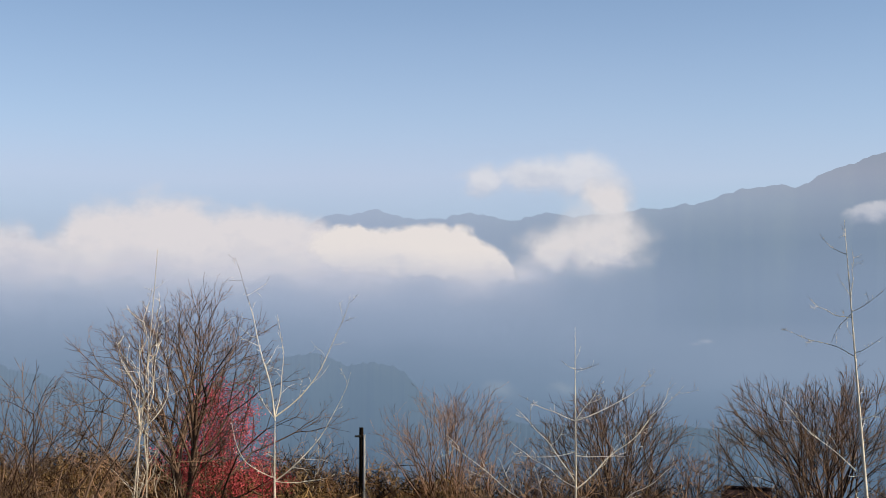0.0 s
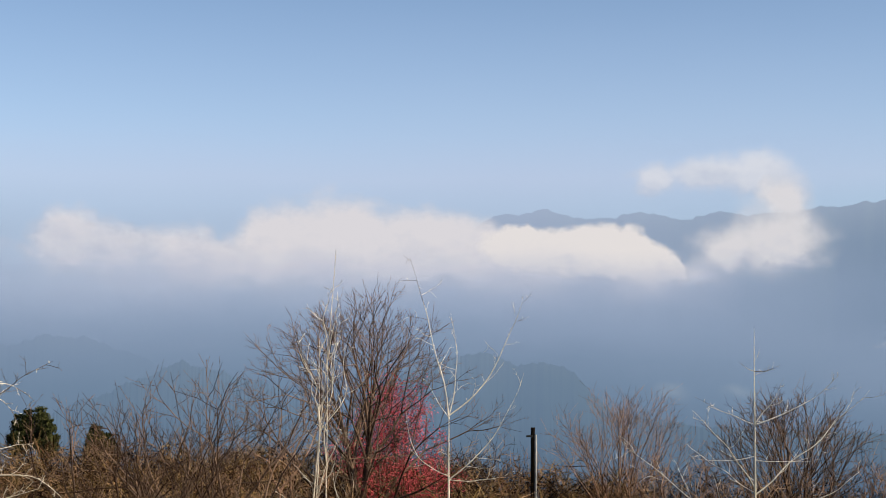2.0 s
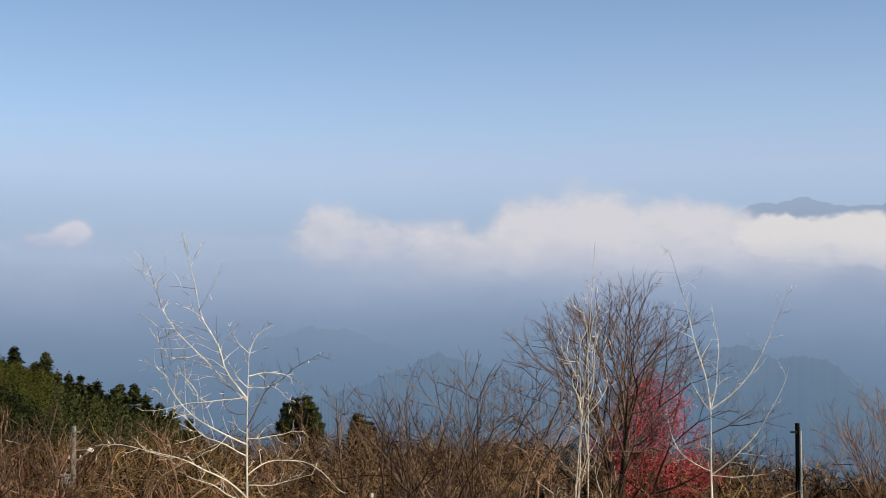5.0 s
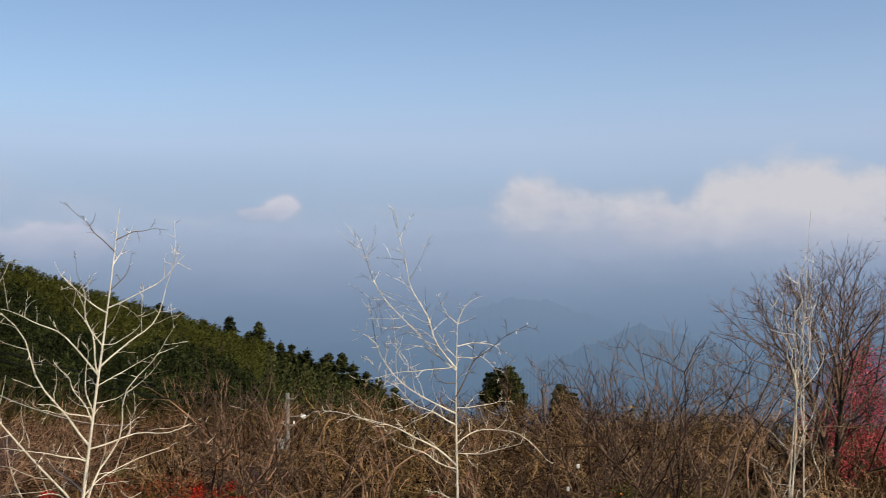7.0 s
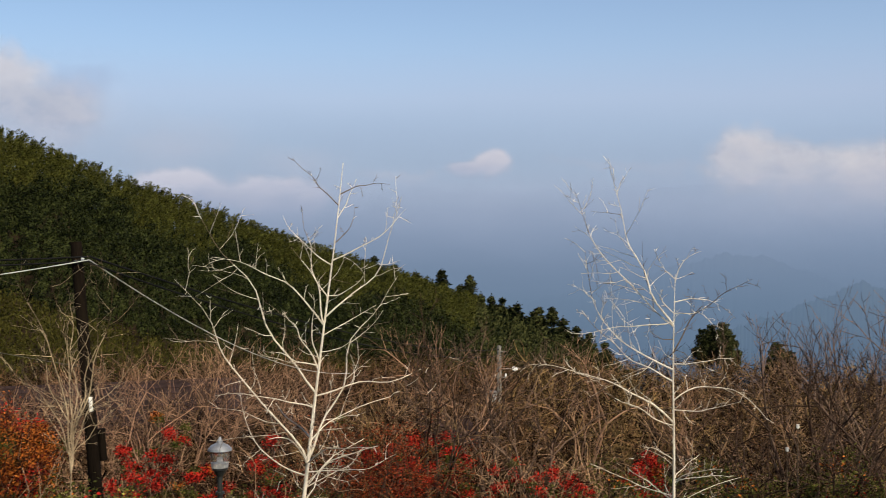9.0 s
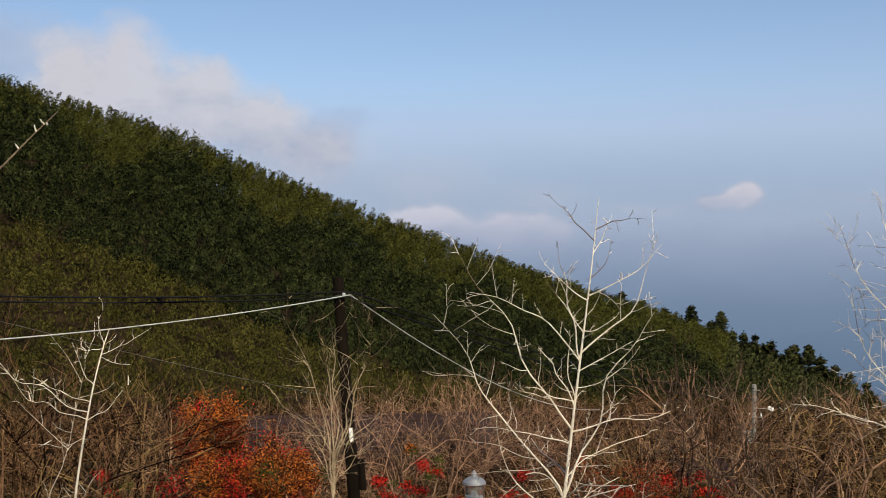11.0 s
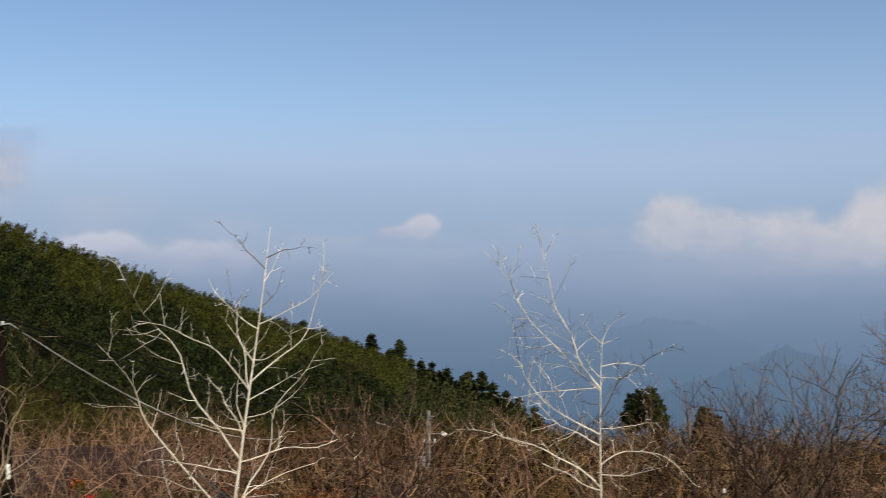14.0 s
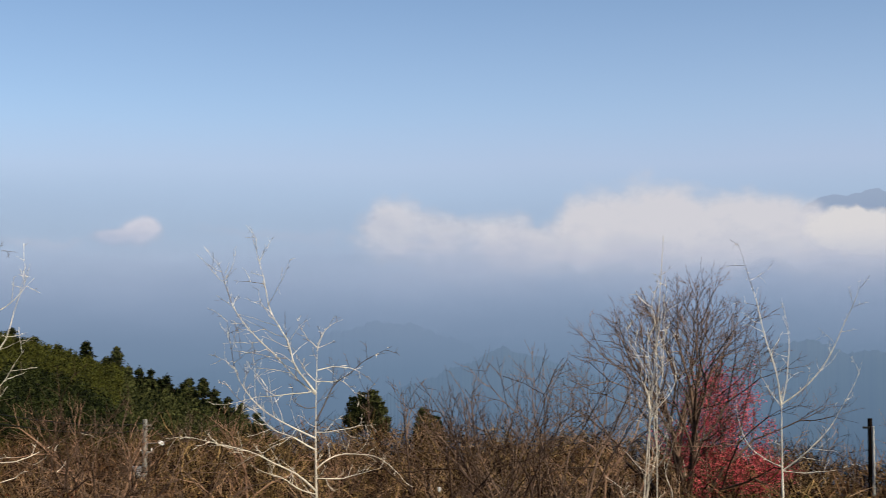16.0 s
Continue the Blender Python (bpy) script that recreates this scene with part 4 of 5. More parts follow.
pale_tree("slender leafless tree with pale sunlit bark and long upswept limbs", -45.8, 14.0, 6.37, 0.042,
          [(3.85, -1.29, 1.99, -0.67, 0.98), (3.09, -1.44, 1.99, -0.69, 1.01), (4.59, -1.21, 0.75, -0.51, 0.72), (4.6, -0.24, 1.28, -0.13, 0.64), (4.9, -0.4, 0.55, -0.2, 0.3), (5.25, -0.53, 0.54, -0.35, 0.19),
           (4.68, 0.84, 1.33, 0.7, 0.48), (3.11, 0.98, 2.0, 0.37, 1.11), (3.82, 1.5, 0.41, 0.77, 0.13), (5.3, 0.79, 0.56, 0.46, 0.16), (5.9, -0.51, 0.51, -0.25, 0.25), (5.76, 0.21, 0.43, 0.13, 0.2),
           (5.49, 0.22, 0.39, 0.21, 0.13), (6.02, 0.54, 0.11, 0.25, 0.15), (4.92, 0.38, 0.21, 0.25, 0.0), (4.48, 0.59, 0.32, 0.29, 0.16), (4.15, -0.81, 0.23, -0.41, 0.13), (4.09, -0.59, 0.77, -0.15, 0.5),
           (4.3, 0.41, 0.17, 0.23, 0.02), (4.15, -0.06, 0.78, -0.09, 0.39), (3.69, -1.06, 0.16, -0.51, 0.19), (2.95, -0.71, 0.97, -0.68, 0.22), (2.99, 0.98, 0.15, 0.53, -0.07)],
          (0.75, 0.1), 101, twigs=4.2, spurs=3.0, ratio=0.30, wob=0.02, shoots=12, darker=(10, 12, 13), group="pale trees")
pale_tree("leafless pale tree with crooked limbs leaning aside", -28.15, 18.0, 6.17, 0.045,
          [(5.44, -1.41, 1.93, -0.99, 0.71), (5.46, -0.84, 2.18, -0.73, 0.95), (4.83, -1.21, 1.65, -1.22, 0.47), (4.67, -1.27, 0.94, -0.73, 0.32), (4.09, -2.02, 0.81, -0.83, 0.81), (4.05, -1.07, 0.66, -0.63, 0.17),
           (5.07, 1.05, 1.04, 0.32, 0.76), (4.4, 1.29, -0.27, 0.63, 0.55), (4.91, 0.84, 0.09, 0.42, 0.04), (5.78, 0.84, -0.23, 0.48, 0.16), (5.62, 0.63, -0.39, 0.5, 0.11), (5.26, -0.32, 0.35, -0.38, -0.06),
           (5.5, -1.41, -0.17, -0.7, -0.1), (5.62, -0.28, 0.39, -0.19, 0.17), (6.1, -0.28, 0.4, -0.2, 0.15), (4.27, 0.9, 0.14, 0.47, -0.02), (6.05, 0.36, 0.44, 0.04, 0.36), (3.56, -0.58, -0.02, -0.28, 0.31), (3.24, 0.76, 0.13, 0.36, 0.18)],
          (0.04, 0.05), 102, twigs=7.0, ratio=0.32, wob=0.02, shoots=18, fine=1.15, darker=(6, 11), group="pale trees")
pale_tree("young leafless tree with pale bark and forked leaders", -7.3, 24.0, 5.5, 0.075,
          [(5.2, -0.75, 3.05, -0.22, 1.5), (5.27, 1.41, 2.3, 1.15, 0.88), (5.27, 0.03, 1.93, 0.27, 0.96), (4.09, 1.41, 2.02, 1.05, 0.74), (5.23, -0.44, 0.71, -0.24, 0.34), (4.16, -0.8, 1.19, -0.81, 0.27),
           (4.09, 1.35, 0.16, 0.7, -0.1)],
          (-0.1, 0.0), 103, twigs=3.0, ratio=0.22, wob=0.015, group="pale trees")
pale_tree("leafless young tree with whorled limbs and a straight leader", 5.75, 21.0, 6.75, 0.05,
          [(5.22, -0.93, 0.42, -0.48, 0.17), (5.23, 0.45, 0.73, 0.28, 0.33), (5.22, 1.31, 0.81, 0.77, 0.22), (4.22, -0.97, 1.22, -0.39, 0.68), (4.15, -1.07, 0.73, -0.56, 0.33), (4.12, 1.79, 1.67, 0.93, 0.8),
           (4.73, -1.0, -0.07, -0.49, -0.16), (6.06, 0.4, 0.11, 0.21, -0.01), (6.06, -0.22, 0.14, -0.13, 0.04), (4.67, 1.15, 0.2, 0.61, -0.09), (3.6, -2.2, 1.3, -1.2, 0.4), (3.6, 1.6, 0.9, 0.9, 0.3)],
          (0.06, 0.0), 104, twigs=2.6, ratio=0.28, wob=0.016, darker=(7,), group="pale trees")
pale_tree("tall slim leafless tree leaning, with knobbly pale bark", 18.95, 20.0, 8.3, 0.06,
          [(6.24, -1.06, 0.41, -0.52, 0.26), (6.83, -0.64, 0.33, -0.4, 0.02), (6.92, 0.5, 0.36, 0.26, 0.09), (4.39, -1.22, 1.17, -0.65, 0.54), (7.78, -0.38, 0.31, -0.26, 0.08), (7.07, 0.03, 0.83, 0.06, 0.42),
           (6.89, -0.32, -0.48, -0.22, -0.2), (5.3, 0.6, 0.4, 0.36, 0.1), (6.3, 0.4, 0.25, 0.2, 0.06)],
          (-0.5, 0.0), 105, twigs=2.8, ratio=0.25, wob=0.015, group="pale trees")
pale_tree("small pale leafless tree with a crooked double stem", -66.2, 9.4, 3.88, 0.017,
          [(3.47, 0.34, 0.18, 0.17, 0.06), (3.56, -0.26, 0.04, -0.12, -0.04), (3.5, 0.02, 0.38, -0.01, 0.19), (3.44, 0.2, -0.06, 0.1, -0.06), (2.83, -0.68, 0.52, -0.44, 0.13), (2.76, -0.62, 0.42, -0.36, 0.08), (2.93, -0.38, 0.19, -0.18, 0.05),
           (2.75, 0.32, 0.3, 0.17, 0.08), (1.0, 0.16, 2.3, -0.06, 1.15), (2.6, -0.3, -0.02, -0.16, -0.08), (3.1, -0.14, 0.3, -0.1, 0.12)],
          (0.375, 0.05), 106, twigs=5.0, ratio=0.3, wob=0.03, fine=0.48, bend=-0.3, group="pale trees")
pale_tree("leafless tree with stout knobbly pale branches", -76.5, 5.4, 2.9, 0.06,
          [(1.5, 1.0, 1.02, 0.49, 0.49), (2.0, -0.6, 0.9, -0.3, 0.45), (1.6, -0.5, 0.9, -0.3, 0.36)],
          (0.05, 0.0), 107, twigs=0, wob=0.005, spurs=13.0, knob=0.4, fine=1.25, group="pale trees")
pale_tree("tall leafless shrub with straw coloured stems beside the pole", -54.85, 19.5, 4.6, 0.03,
          [(3.3, -0.77, 2.86, -0.0, 1.54), (3.3, -0.26, 2.77, 0.1, 1.41), (3.3, -0.01, 2.51, 0.1, 1.26), (3.3, 0.7, 3.03, 0.28, 1.54), (3.48, 1.09, 1.46, 0.26, 0.96), (3.49, -0.94, 1.47, -0.23, 0.91), (3.83, 0.41, 1.89, 0.29, 0.92), (4.0, -0.35, 1.38, -0.48, 0.63), (3.49, 0.76, 0.77, 0.28, 0.48)],
          (0.1, 0.1), 131, TWIG_STEM, twigs=5.0, spurs=2.0, ratio=0.4, wob=0.02, shoots=10, group="")
for az, r, tall, lean, sd in ((-14.6, 17.0, 7.3, 0.6, 111), (-12.8, 17.4, 6.3, -0.05, 112), (-14.0, 16.6, 6.0, 0.2, 113)):
    pale_tree("thin pale stem of a leafless tree with wispy twigs", az, r, tall, 0.02,
              [(4.6, 0.26, 1.5, 0.08, 0.75), (5.0, -0.32, 1.1, -0.1, 0.6), (3.6, 0.36, 1.3, 0.1, 0.6), (2.9, -0.22, 1.2, -0.14, 0.5), (5.8, 0.16, 0.9, 0.08, 0.45)], (lean, 0.1), sd, BARK_WISP, twigs=3.4, ratio=0.35, fine=0.95, group="thin pale stems")


def forks(rng, start, heading, total, levels, split, crook, up):
    """The branches of one stem that forks again and again: a list of (line, level, number of the branch it leaves)."""
    share = np.array([0.34, 0.24, 0.18, 0.14, 0.10][:levels])
    share /= share.sum()
    out, queue = [], [(np.array(start, float), np.array(heading, float), 0, -1)]
    while queue:
        p, d, lev, root = queue.pop()
        ln = limb(rng, p, d, total * share[lev] * rng.uniform(0.75, 1.25), 5 if lev < 2 else 4, up, crook)
        out.append((ln, lev, root))
        me = len(out) - 1
        if lev + 1 < levels:
            d = ln[-1] - ln[-2]
            d /= np.linalg.norm(d)
            axis = np.cross(d, rng.normal(0, 1, 3))
            axis /= np.linalg.norm(axis) + 1e-9
            for j in range(3 if rng.random() < 0.35 else 2):
                ang = radians(rng.uniform(*split)) * (1, -0.8, 0.25)[j]
                queue.append((ln[-1], d * math.cos(ang) + np.cross(axis, d) * math.sin(ang) + axis * rng.normal(0, 0.12), lev + 1, me))
            if rng.random() < 0.7:
                q, dq = along_line(ln, rng.uniform(0.4, 0.8))
                queue.append((q, side_of(rng, dq, 0.42), min(levels - 1, lev + 2), me))
    return out


def vase_tree(label, az, r, tall, wide, stems, seed, bark, levels=4, tip=0.006, buds=0, name="bare_tree", fork=0.12, group="", crook=0.06, twig_bark=None, twigs=5, spray=0.3, lean=0.0, split=(14, 30), category="tree", swell=2.3, up=0.12, least=0.35, leaf=None, peak=0.0):
    """A leafless tree: stems fan up from near the ground, each forking on its way to the rim of a domed crown."""
    rng = np.random.default_rng(seed)
    ob = thing(name, Matrix.Translation(way(az, r, float(height(az, r)))) @ pose(0, 0, 0, 0, 0, -az), label, category, group)
    twig_bark = twig_bark or bark
    foot, high = tall * fork, tall * (1 - fork)
    trunk = limb(rng, (0, 0, -0.2), (0.02, 0, 1), foot + 0.2, 4, 0, 0.02)
    tw, ends, limbs, base = Tubes(), [], [], 0.0
    for i in range(stems):
        a = 6.283 * (i + rng.uniform(-0.3, 0.3)) / stems
        lean_out = (i * 0.618 + rng.uniform(0, 0.2)) % 1.0
        side = wide * 0.5 * (0.06 + 0.86 * lean_out ** 0.8)
        rise = high * (least + (1 - least) * ((1 - peak) * math.sqrt(max(0.0, 1 - 0.92 * lean_out ** 2)) + peak * (1 - lean_out)))
        goal = np.array((side * math.cos(a) + lean, side * math.sin(a), rise))
        total = np.linalg.norm(goal) * 0.97
        goal[2] *= 0.86
        made = forks(rng, trunk[-1 - (i % 2)], goal, total, levels, split, crook, up)
        load = np.zeros(len(made))
        for j in range(len(made) - 1, -1, -1):
            load[j] = load[j] if load[j] else 1.0
            if made[j][2] >= 0:
                load[made[j][2]] += load[j]
        rad = tip * load ** (1 / swell)
        base += load[0]
        for (ln, lev, root), r0 in zip(made, rad):
            r1 = max(tip * 0.6, r0 * (0.8 if lev + 1 < levels else 0.5))
            if lev == 0 and len(limbs) < 26:
                tb = Tubes()
                tb.add(ln, taper(len(ln), r0, r1), 5)
                limbs.append(part("limb", tb.mesh("limb", bark), bark, ob))
            else:
                tw.add(ln, taper(len(ln), r0, r1), 4 if lev < 2 else 3)
            if lev >= levels - 2:
                for k in range(twigs if lev == levels - 1 else twigs // 2):
                    q, d = along_line(ln, rng.uniform(0.1, 1.0))
                    t = limb(rng, q, side_of(rng, d, rng.uniform(0.3, 0.62)) + np.array((0, 0, 0.12)), spray * rng.uniform(0.4, 1.25), 3, 0.15, 0.1)
                    tw.add(t, taper(4, tip * 0.75, tip * 0.42), 3)
                    ends += [t[1], t[2], t[3]]
    tb = Tubes()
    tb.add(trunk, taper(5, tip * base ** (1 / swell) * 1.15, tip * base ** (1 / swell)), 8)
    part("trunk", tb.mesh("trunk", bark), bark, ob)
    part("branchwork", tw.mesh("branchwork", twig_bark), twig_bark, ob, kind="stuff")
    if buds:
        e = np.repeat(np.array(ends), buds, 0)
        skins, size, word = leaf or ([(BUD_BROWN, 1.0)], 0.036, "bud_spray")
        e += rng.normal(0, max(0.03, size), e.shape)
        patch = 0.5 * e[:, 0] + np.sin(e[:, 0] * 4.4 + seed) + np.sin(e[:, 1] * 4.0 + 2) + np.sin(e[:, 2] * 4.6) + rng.normal(0, 0.25, len(e))
        rank, lo = patch.argsort().argsort() / len(e), 0.0
        for skin, portion in skins:
            v, f = blades(rng, e[(rank >= lo) & (rank < lo + portion)], size, 0.36)
            part(word, mesh_of(word, v, f, skin), skin, ob, "" if leaf else "reddish brown buds", "stuff")
            lo += portion
    return ob


vase_tree("large leafless tree with dark limbs and reddish buds", -11.6, 42.0, 8.9, 10.0, 12, 121, BARK_DARK, 5, 0.0082, 2, fork=0.10, crook=0.06, twig_bark=BARK_UMBER, twigs=3, spray=0.40, lean=0.1, split=(22, 44), swell=1.78, up=0.06)
vase_tree("round leafless tree with a fan of grey brown branches", 16.7, 40.0, 6.2, 8.0, 19, 122, BARK_DARK, 5, 0.0078, fork=0.07, crook=0.05, twig_bark=BARK_UMBER, twigs=4, spray=0.34, split=(14, 32), swell=2.15, up=0.03)
vase_tree("leafless tree with grey brown branches behind a pale tree", 7.8, 40.0, 5.9, 5.2, 14, 123, BARK_DARK, 5, 0.0075, fork=0.07, crook=0.05, twig_bark=BARK_UMBER, twigs=3, spray=0.34, split=(14, 32), swell=2.15, up=0.03)
vase_tree("leafless russet shrub tree with upright twigs", 0.35, 42.0, 5.9, 5.2, 13, 124, BARK_BROWN, 4, 0.0068, fork=0.04, crook=0.07, twigs=5, spray=0.5, split=(12, 30), swell=2.4, up=0.12)
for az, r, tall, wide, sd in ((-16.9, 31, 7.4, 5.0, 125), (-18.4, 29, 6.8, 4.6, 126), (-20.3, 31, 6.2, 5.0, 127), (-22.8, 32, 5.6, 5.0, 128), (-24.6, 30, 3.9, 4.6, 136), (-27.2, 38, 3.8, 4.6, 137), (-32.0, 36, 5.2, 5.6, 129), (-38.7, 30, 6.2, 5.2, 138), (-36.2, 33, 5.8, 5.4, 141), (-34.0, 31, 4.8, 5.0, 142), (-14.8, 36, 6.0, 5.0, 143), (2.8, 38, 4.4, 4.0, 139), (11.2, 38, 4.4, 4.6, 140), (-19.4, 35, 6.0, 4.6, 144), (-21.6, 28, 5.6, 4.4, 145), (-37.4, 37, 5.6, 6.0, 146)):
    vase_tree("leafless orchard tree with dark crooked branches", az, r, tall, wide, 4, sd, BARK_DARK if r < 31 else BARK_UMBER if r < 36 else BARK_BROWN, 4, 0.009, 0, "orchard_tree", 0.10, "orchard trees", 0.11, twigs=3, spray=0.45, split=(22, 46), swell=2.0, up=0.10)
for az, r, tall, wide, sd in ((-63.8, 26, 6.3, 3.2, 132), (-71.0, 17, 5.6, 3.0, 133), (-41.0, 30, 4.6, 3.0, 134), (-61.8, 33, 5.2, 3.0, 135), (-57.0, 36, 3.9, 3.0, 181), (-51.8, 32, 5.3, 3.6, 182), (-50.0, 34, 5.7, 3.8, 183), (-48.0, 36, 5.6, 3.8, 184), (-46.0, 36, 5.2, 3.4, 185), (-43.0, 35, 5.0, 3.6, 186), (-66.0, 31, 6.6, 3.4, 187), (-69.5, 27, 6.2, 3.4, 188), (-53.6, 38, 4.8, 3.4, 189), (-68.9, 20, 6.9, 4.4, 301), (-66.8, 23, 6.0, 4.0, 302), (-70.8, 22, 7.2, 4.0, 303)):
    bark = BARK_BROWN if sd in (182, 183, 184, 185, 186, 189) else TWIG_BROWN if sd in (135, 181, 188, 301, 302, 303) else TWIG_STRAW
    vase_tree("tall leafless shrub with straw coloured stems", az, r, tall, wide * 1.3, 6, sd, bark, 4, 0.0065, 0, "tall_shrub", 0.05, "tall shrubs", 0.13, twigs=3, spray=0.4, split=(22, 52), category="shrub", swell=2.3, up=0.04)


SHRUBS = [vase_tree("wide leafless shrub with pale brown branches", az, r, 3.6, 6.4, 7, 190 + i, TWIG_PALE, 4, 0.0095, 0, "wide_shrub", 0.04, "wide shrubs", 0.15, twigs=1, spray=0.6, split=(22, 52), category="shrub", swell=2.7, least=0.15, up=-0.05)
          for i, (az, r) in enumerate(((-40.2, 36), (-30.4, 33), (-24.0, 40), (-44.6, 41), (-49.2, 41), (-51.4, 42), (-55.6, 40), (-57.2, 41)))]


def more_shrubs(n, seed):
    rng = np.random.default_rng(seed)
    az, r, p = scatter(rng, n, -74, 22, 25, 55, lambda a, r: r < edge_of(a) - 2)
    for i in range(len(az)):
        s = rng.uniform(0.7, 1.15) * (0.8 if r[i] < 34 else 1.0)
        copy_thing(SHRUBS[int(rng.integers(len(SHRUBS)))], Matrix.Translation(p[i]) @ pose(0, 0, 0, 0, 0, rng.uniform(0, 360)) @ Matrix.Diagonal((s, s, s, 1)))


more_shrubs(78, 195)


# ---- coloured leaves ----
def leafy_shrub(label, az, r, tall, wide, mats, seed, count=700, size=0.11, name="red_shrub", cone=False, stems=9, group="", spread=1.0, share_of=0.6):
    rng = np.random.default_rng(seed)
    ob = thing(name, Matrix.Translation(way(az, r, float(height(az, r)))) @ pose(0, 0, 0, 0, 0, -az), label, "shrub", group)
    tb, tips = Tubes(), []
    for i in range(stems):
        a, lean = rng.uniform(0, 6.28), rng.uniform(0.05, 1.0) * wide / tall * 0.5
        ln = limb(rng, (rng.normal(0, 0.1), rng.normal(0, 0.1), -0.1), (math.cos(a) * lean, math.sin(a) * lean, 1), tall * rng.uniform(0.7, 1.05), 7, 0.1, 0.1)
        tb.add(ln, taper(len(ln), 0.02, 0.006), 4)
        for p in ln[2:]:
            d = rng.normal(0, 1, (2, 3)) * np.array((1, 1, 0.3))
            for q in d:
                w = wide * 0.22 * (1.3 - (p[2] / tall) if cone else 0.8)
                b = limb(rng, p, q + np.array((0, 0, 0.4)), w * rng.uniform(0.5, 1.3), 3, 0.3, 0.1)
                tb.add(b, (0.008, 0.007, 0.005, 0.004), 3)
                tips.append(b[-1]), tips.append(b[-2])
    part("stemwork", tb.mesh("stemwork", BARK_DARK), BARK_DARK, ob, kind="stuff")
    t = np.array(tips)
    t = t[rng.permutation(len(t))[:max(12, int(len(t) * share_of))]]
    clump = rng.random(len(t))
    for k, (mat, share) in enumerate(mats):
        lo = sum(s for _, s in mats[:k])
        sel = t[(clump >= lo) & (clump < lo + share)]
        if len(sel) == 0:
            continue
        m = max(1, int(count * share / len(sel)))
        c = np.repeat(sel, m, 0) + rng.normal(0, 1, (len(sel) * m, 3)) * np.array((0.16, 0.16, 0.12)) * spread
        v, f = blades(rng, c, size, 0.5)
        part("foliage", mesh_of("foliage", v, f, mat), mat, ob, kind="stuff")
    return ob


vase_tree("small flame-shaped tree in crimson red leaf", -9.75, 43.5, 6.4, 4.6, 17, 141, BARK_DARK, 4, 0.005, 3, "red_tree", 0.08, "", 0.06, twigs=5, spray=0.50, lean=-0.3, split=(10, 24), least=0.3, up=0.12, peak=0.9, leaf=([(LEAF_CRIMSON, 1.0)], 0.085, "foliage"))
RED, MIXED, ORANGE, OLIVE = [(LEAF_RED, 0.62), (LEAF_OLIVE, 0.22), (LEAF_ORANGE, 0.05)], [(LEAF_RED, 0.35), (LEAF_ORANGE, 0.5), (LEAF_OLIVE, 0.15)], [(LEAF_RUSSET, 0.3), (LEAF_ORANGE, 0.6), (LEAF_RED, 0.1)], [(LEAF_OLIVE, 0.9), (LEAF_ORANGE, 0.1)]
BLEND, DUSKY = [(LEAF_RED, 0.2), (LEAF_RUSSET, 0.1), (LEAF_ORANGE, 0.62), (LEAF_OLIVE, 0.08)], [(LEAF_RUSSET, 0.68), (LEAF_RED, 0.2), (LEAF_OLIVE, 0.12)]
for az, r, tall, wide, m, sd in ((-63.4, 30, 3.0, 1.6, RED, 154), (-51.2, 31, 3.1, 1.8, RED, 155),
                                 (-49.5, 29, 2.2, 2.0, RED, 156), (-47.6, 28, 2.0, 1.8, RED, 157), (-46.0, 30, 2.6, 2.4, RED, 158), (-42.0, 32, 3.0, 3.0, RED, 159), (-40.0, 30, 2.4, 2.0, RED, 160),
                                 (-37.7, 31, 2.7, 1.8, RED, 161), (-35.0, 30, 2.1, 2.0, RED, 162), (-32.6, 30, 2.0, 1.8, RED, 163), (-29.0, 31, 2.1, 1.6, RED, 164), (-55.6, 27, 1.9, 1.8, RED, 165),
                                 (-69.0, 25, 2.5, 1.4, RED, 166), (-20.6, 30, 1.9, 1.5, RED, 167), (-57.4, 28, 2.4, 2.0, MIXED, 168), (-53.4, 28, 2.0, 1.6, RED, 169)):
    lab = "low shrub with bright red winter leaves" if m is RED else "shrub turning orange and red with olive patches"
    leafy_shrub(lab, az, r, tall, wide, m, sd, 24000 if m is not RED else 8000, 0.062, "red_shrub" if m is RED else "orange_shrub", False, 9, "coloured shrubs", 0.8 if m is not RED else 0.5, 0.85 if m is not RED else 0.24)
for az, r, tall, wide, m, sd in ((-58.1, 27, 3.7, 0.6, BLEND, 151), (-60.4, 27.5, 2.3, 0.4, DUSKY, 152), (-60.1, 29, 4.7, 0.3, ORANGE, 153)):
    vase_tree("shrub turning orange and red with olive patches", az, r, tall, wide, 7 if m is ORANGE else 11, sd, BARK_DARK, 4, 0.005, 6, "orange_shrub", 0.5 if m is ORANGE else 0.05, "coloured shrubs", 0.09, twigs=6, spray=0.30, split=(14, 32), category="shrub", up=0.05, least=0.45, leaf=(m, 0.066, "foliage"))
for az, r, tall, wide, sd in ((-42.2, 27, 3.3, 3.6, 281), (-39.9, 28, 3.0, 3.0, 282)):
    leafy_shrub("broad shrub with dull brownish red leaves", az, r, tall, wide, [(LEAF_RUSSET, 0.97)], sd, 8000, 0.05, "red_shrub", False, 14, "coloured shrubs", 0.9, 0.75)
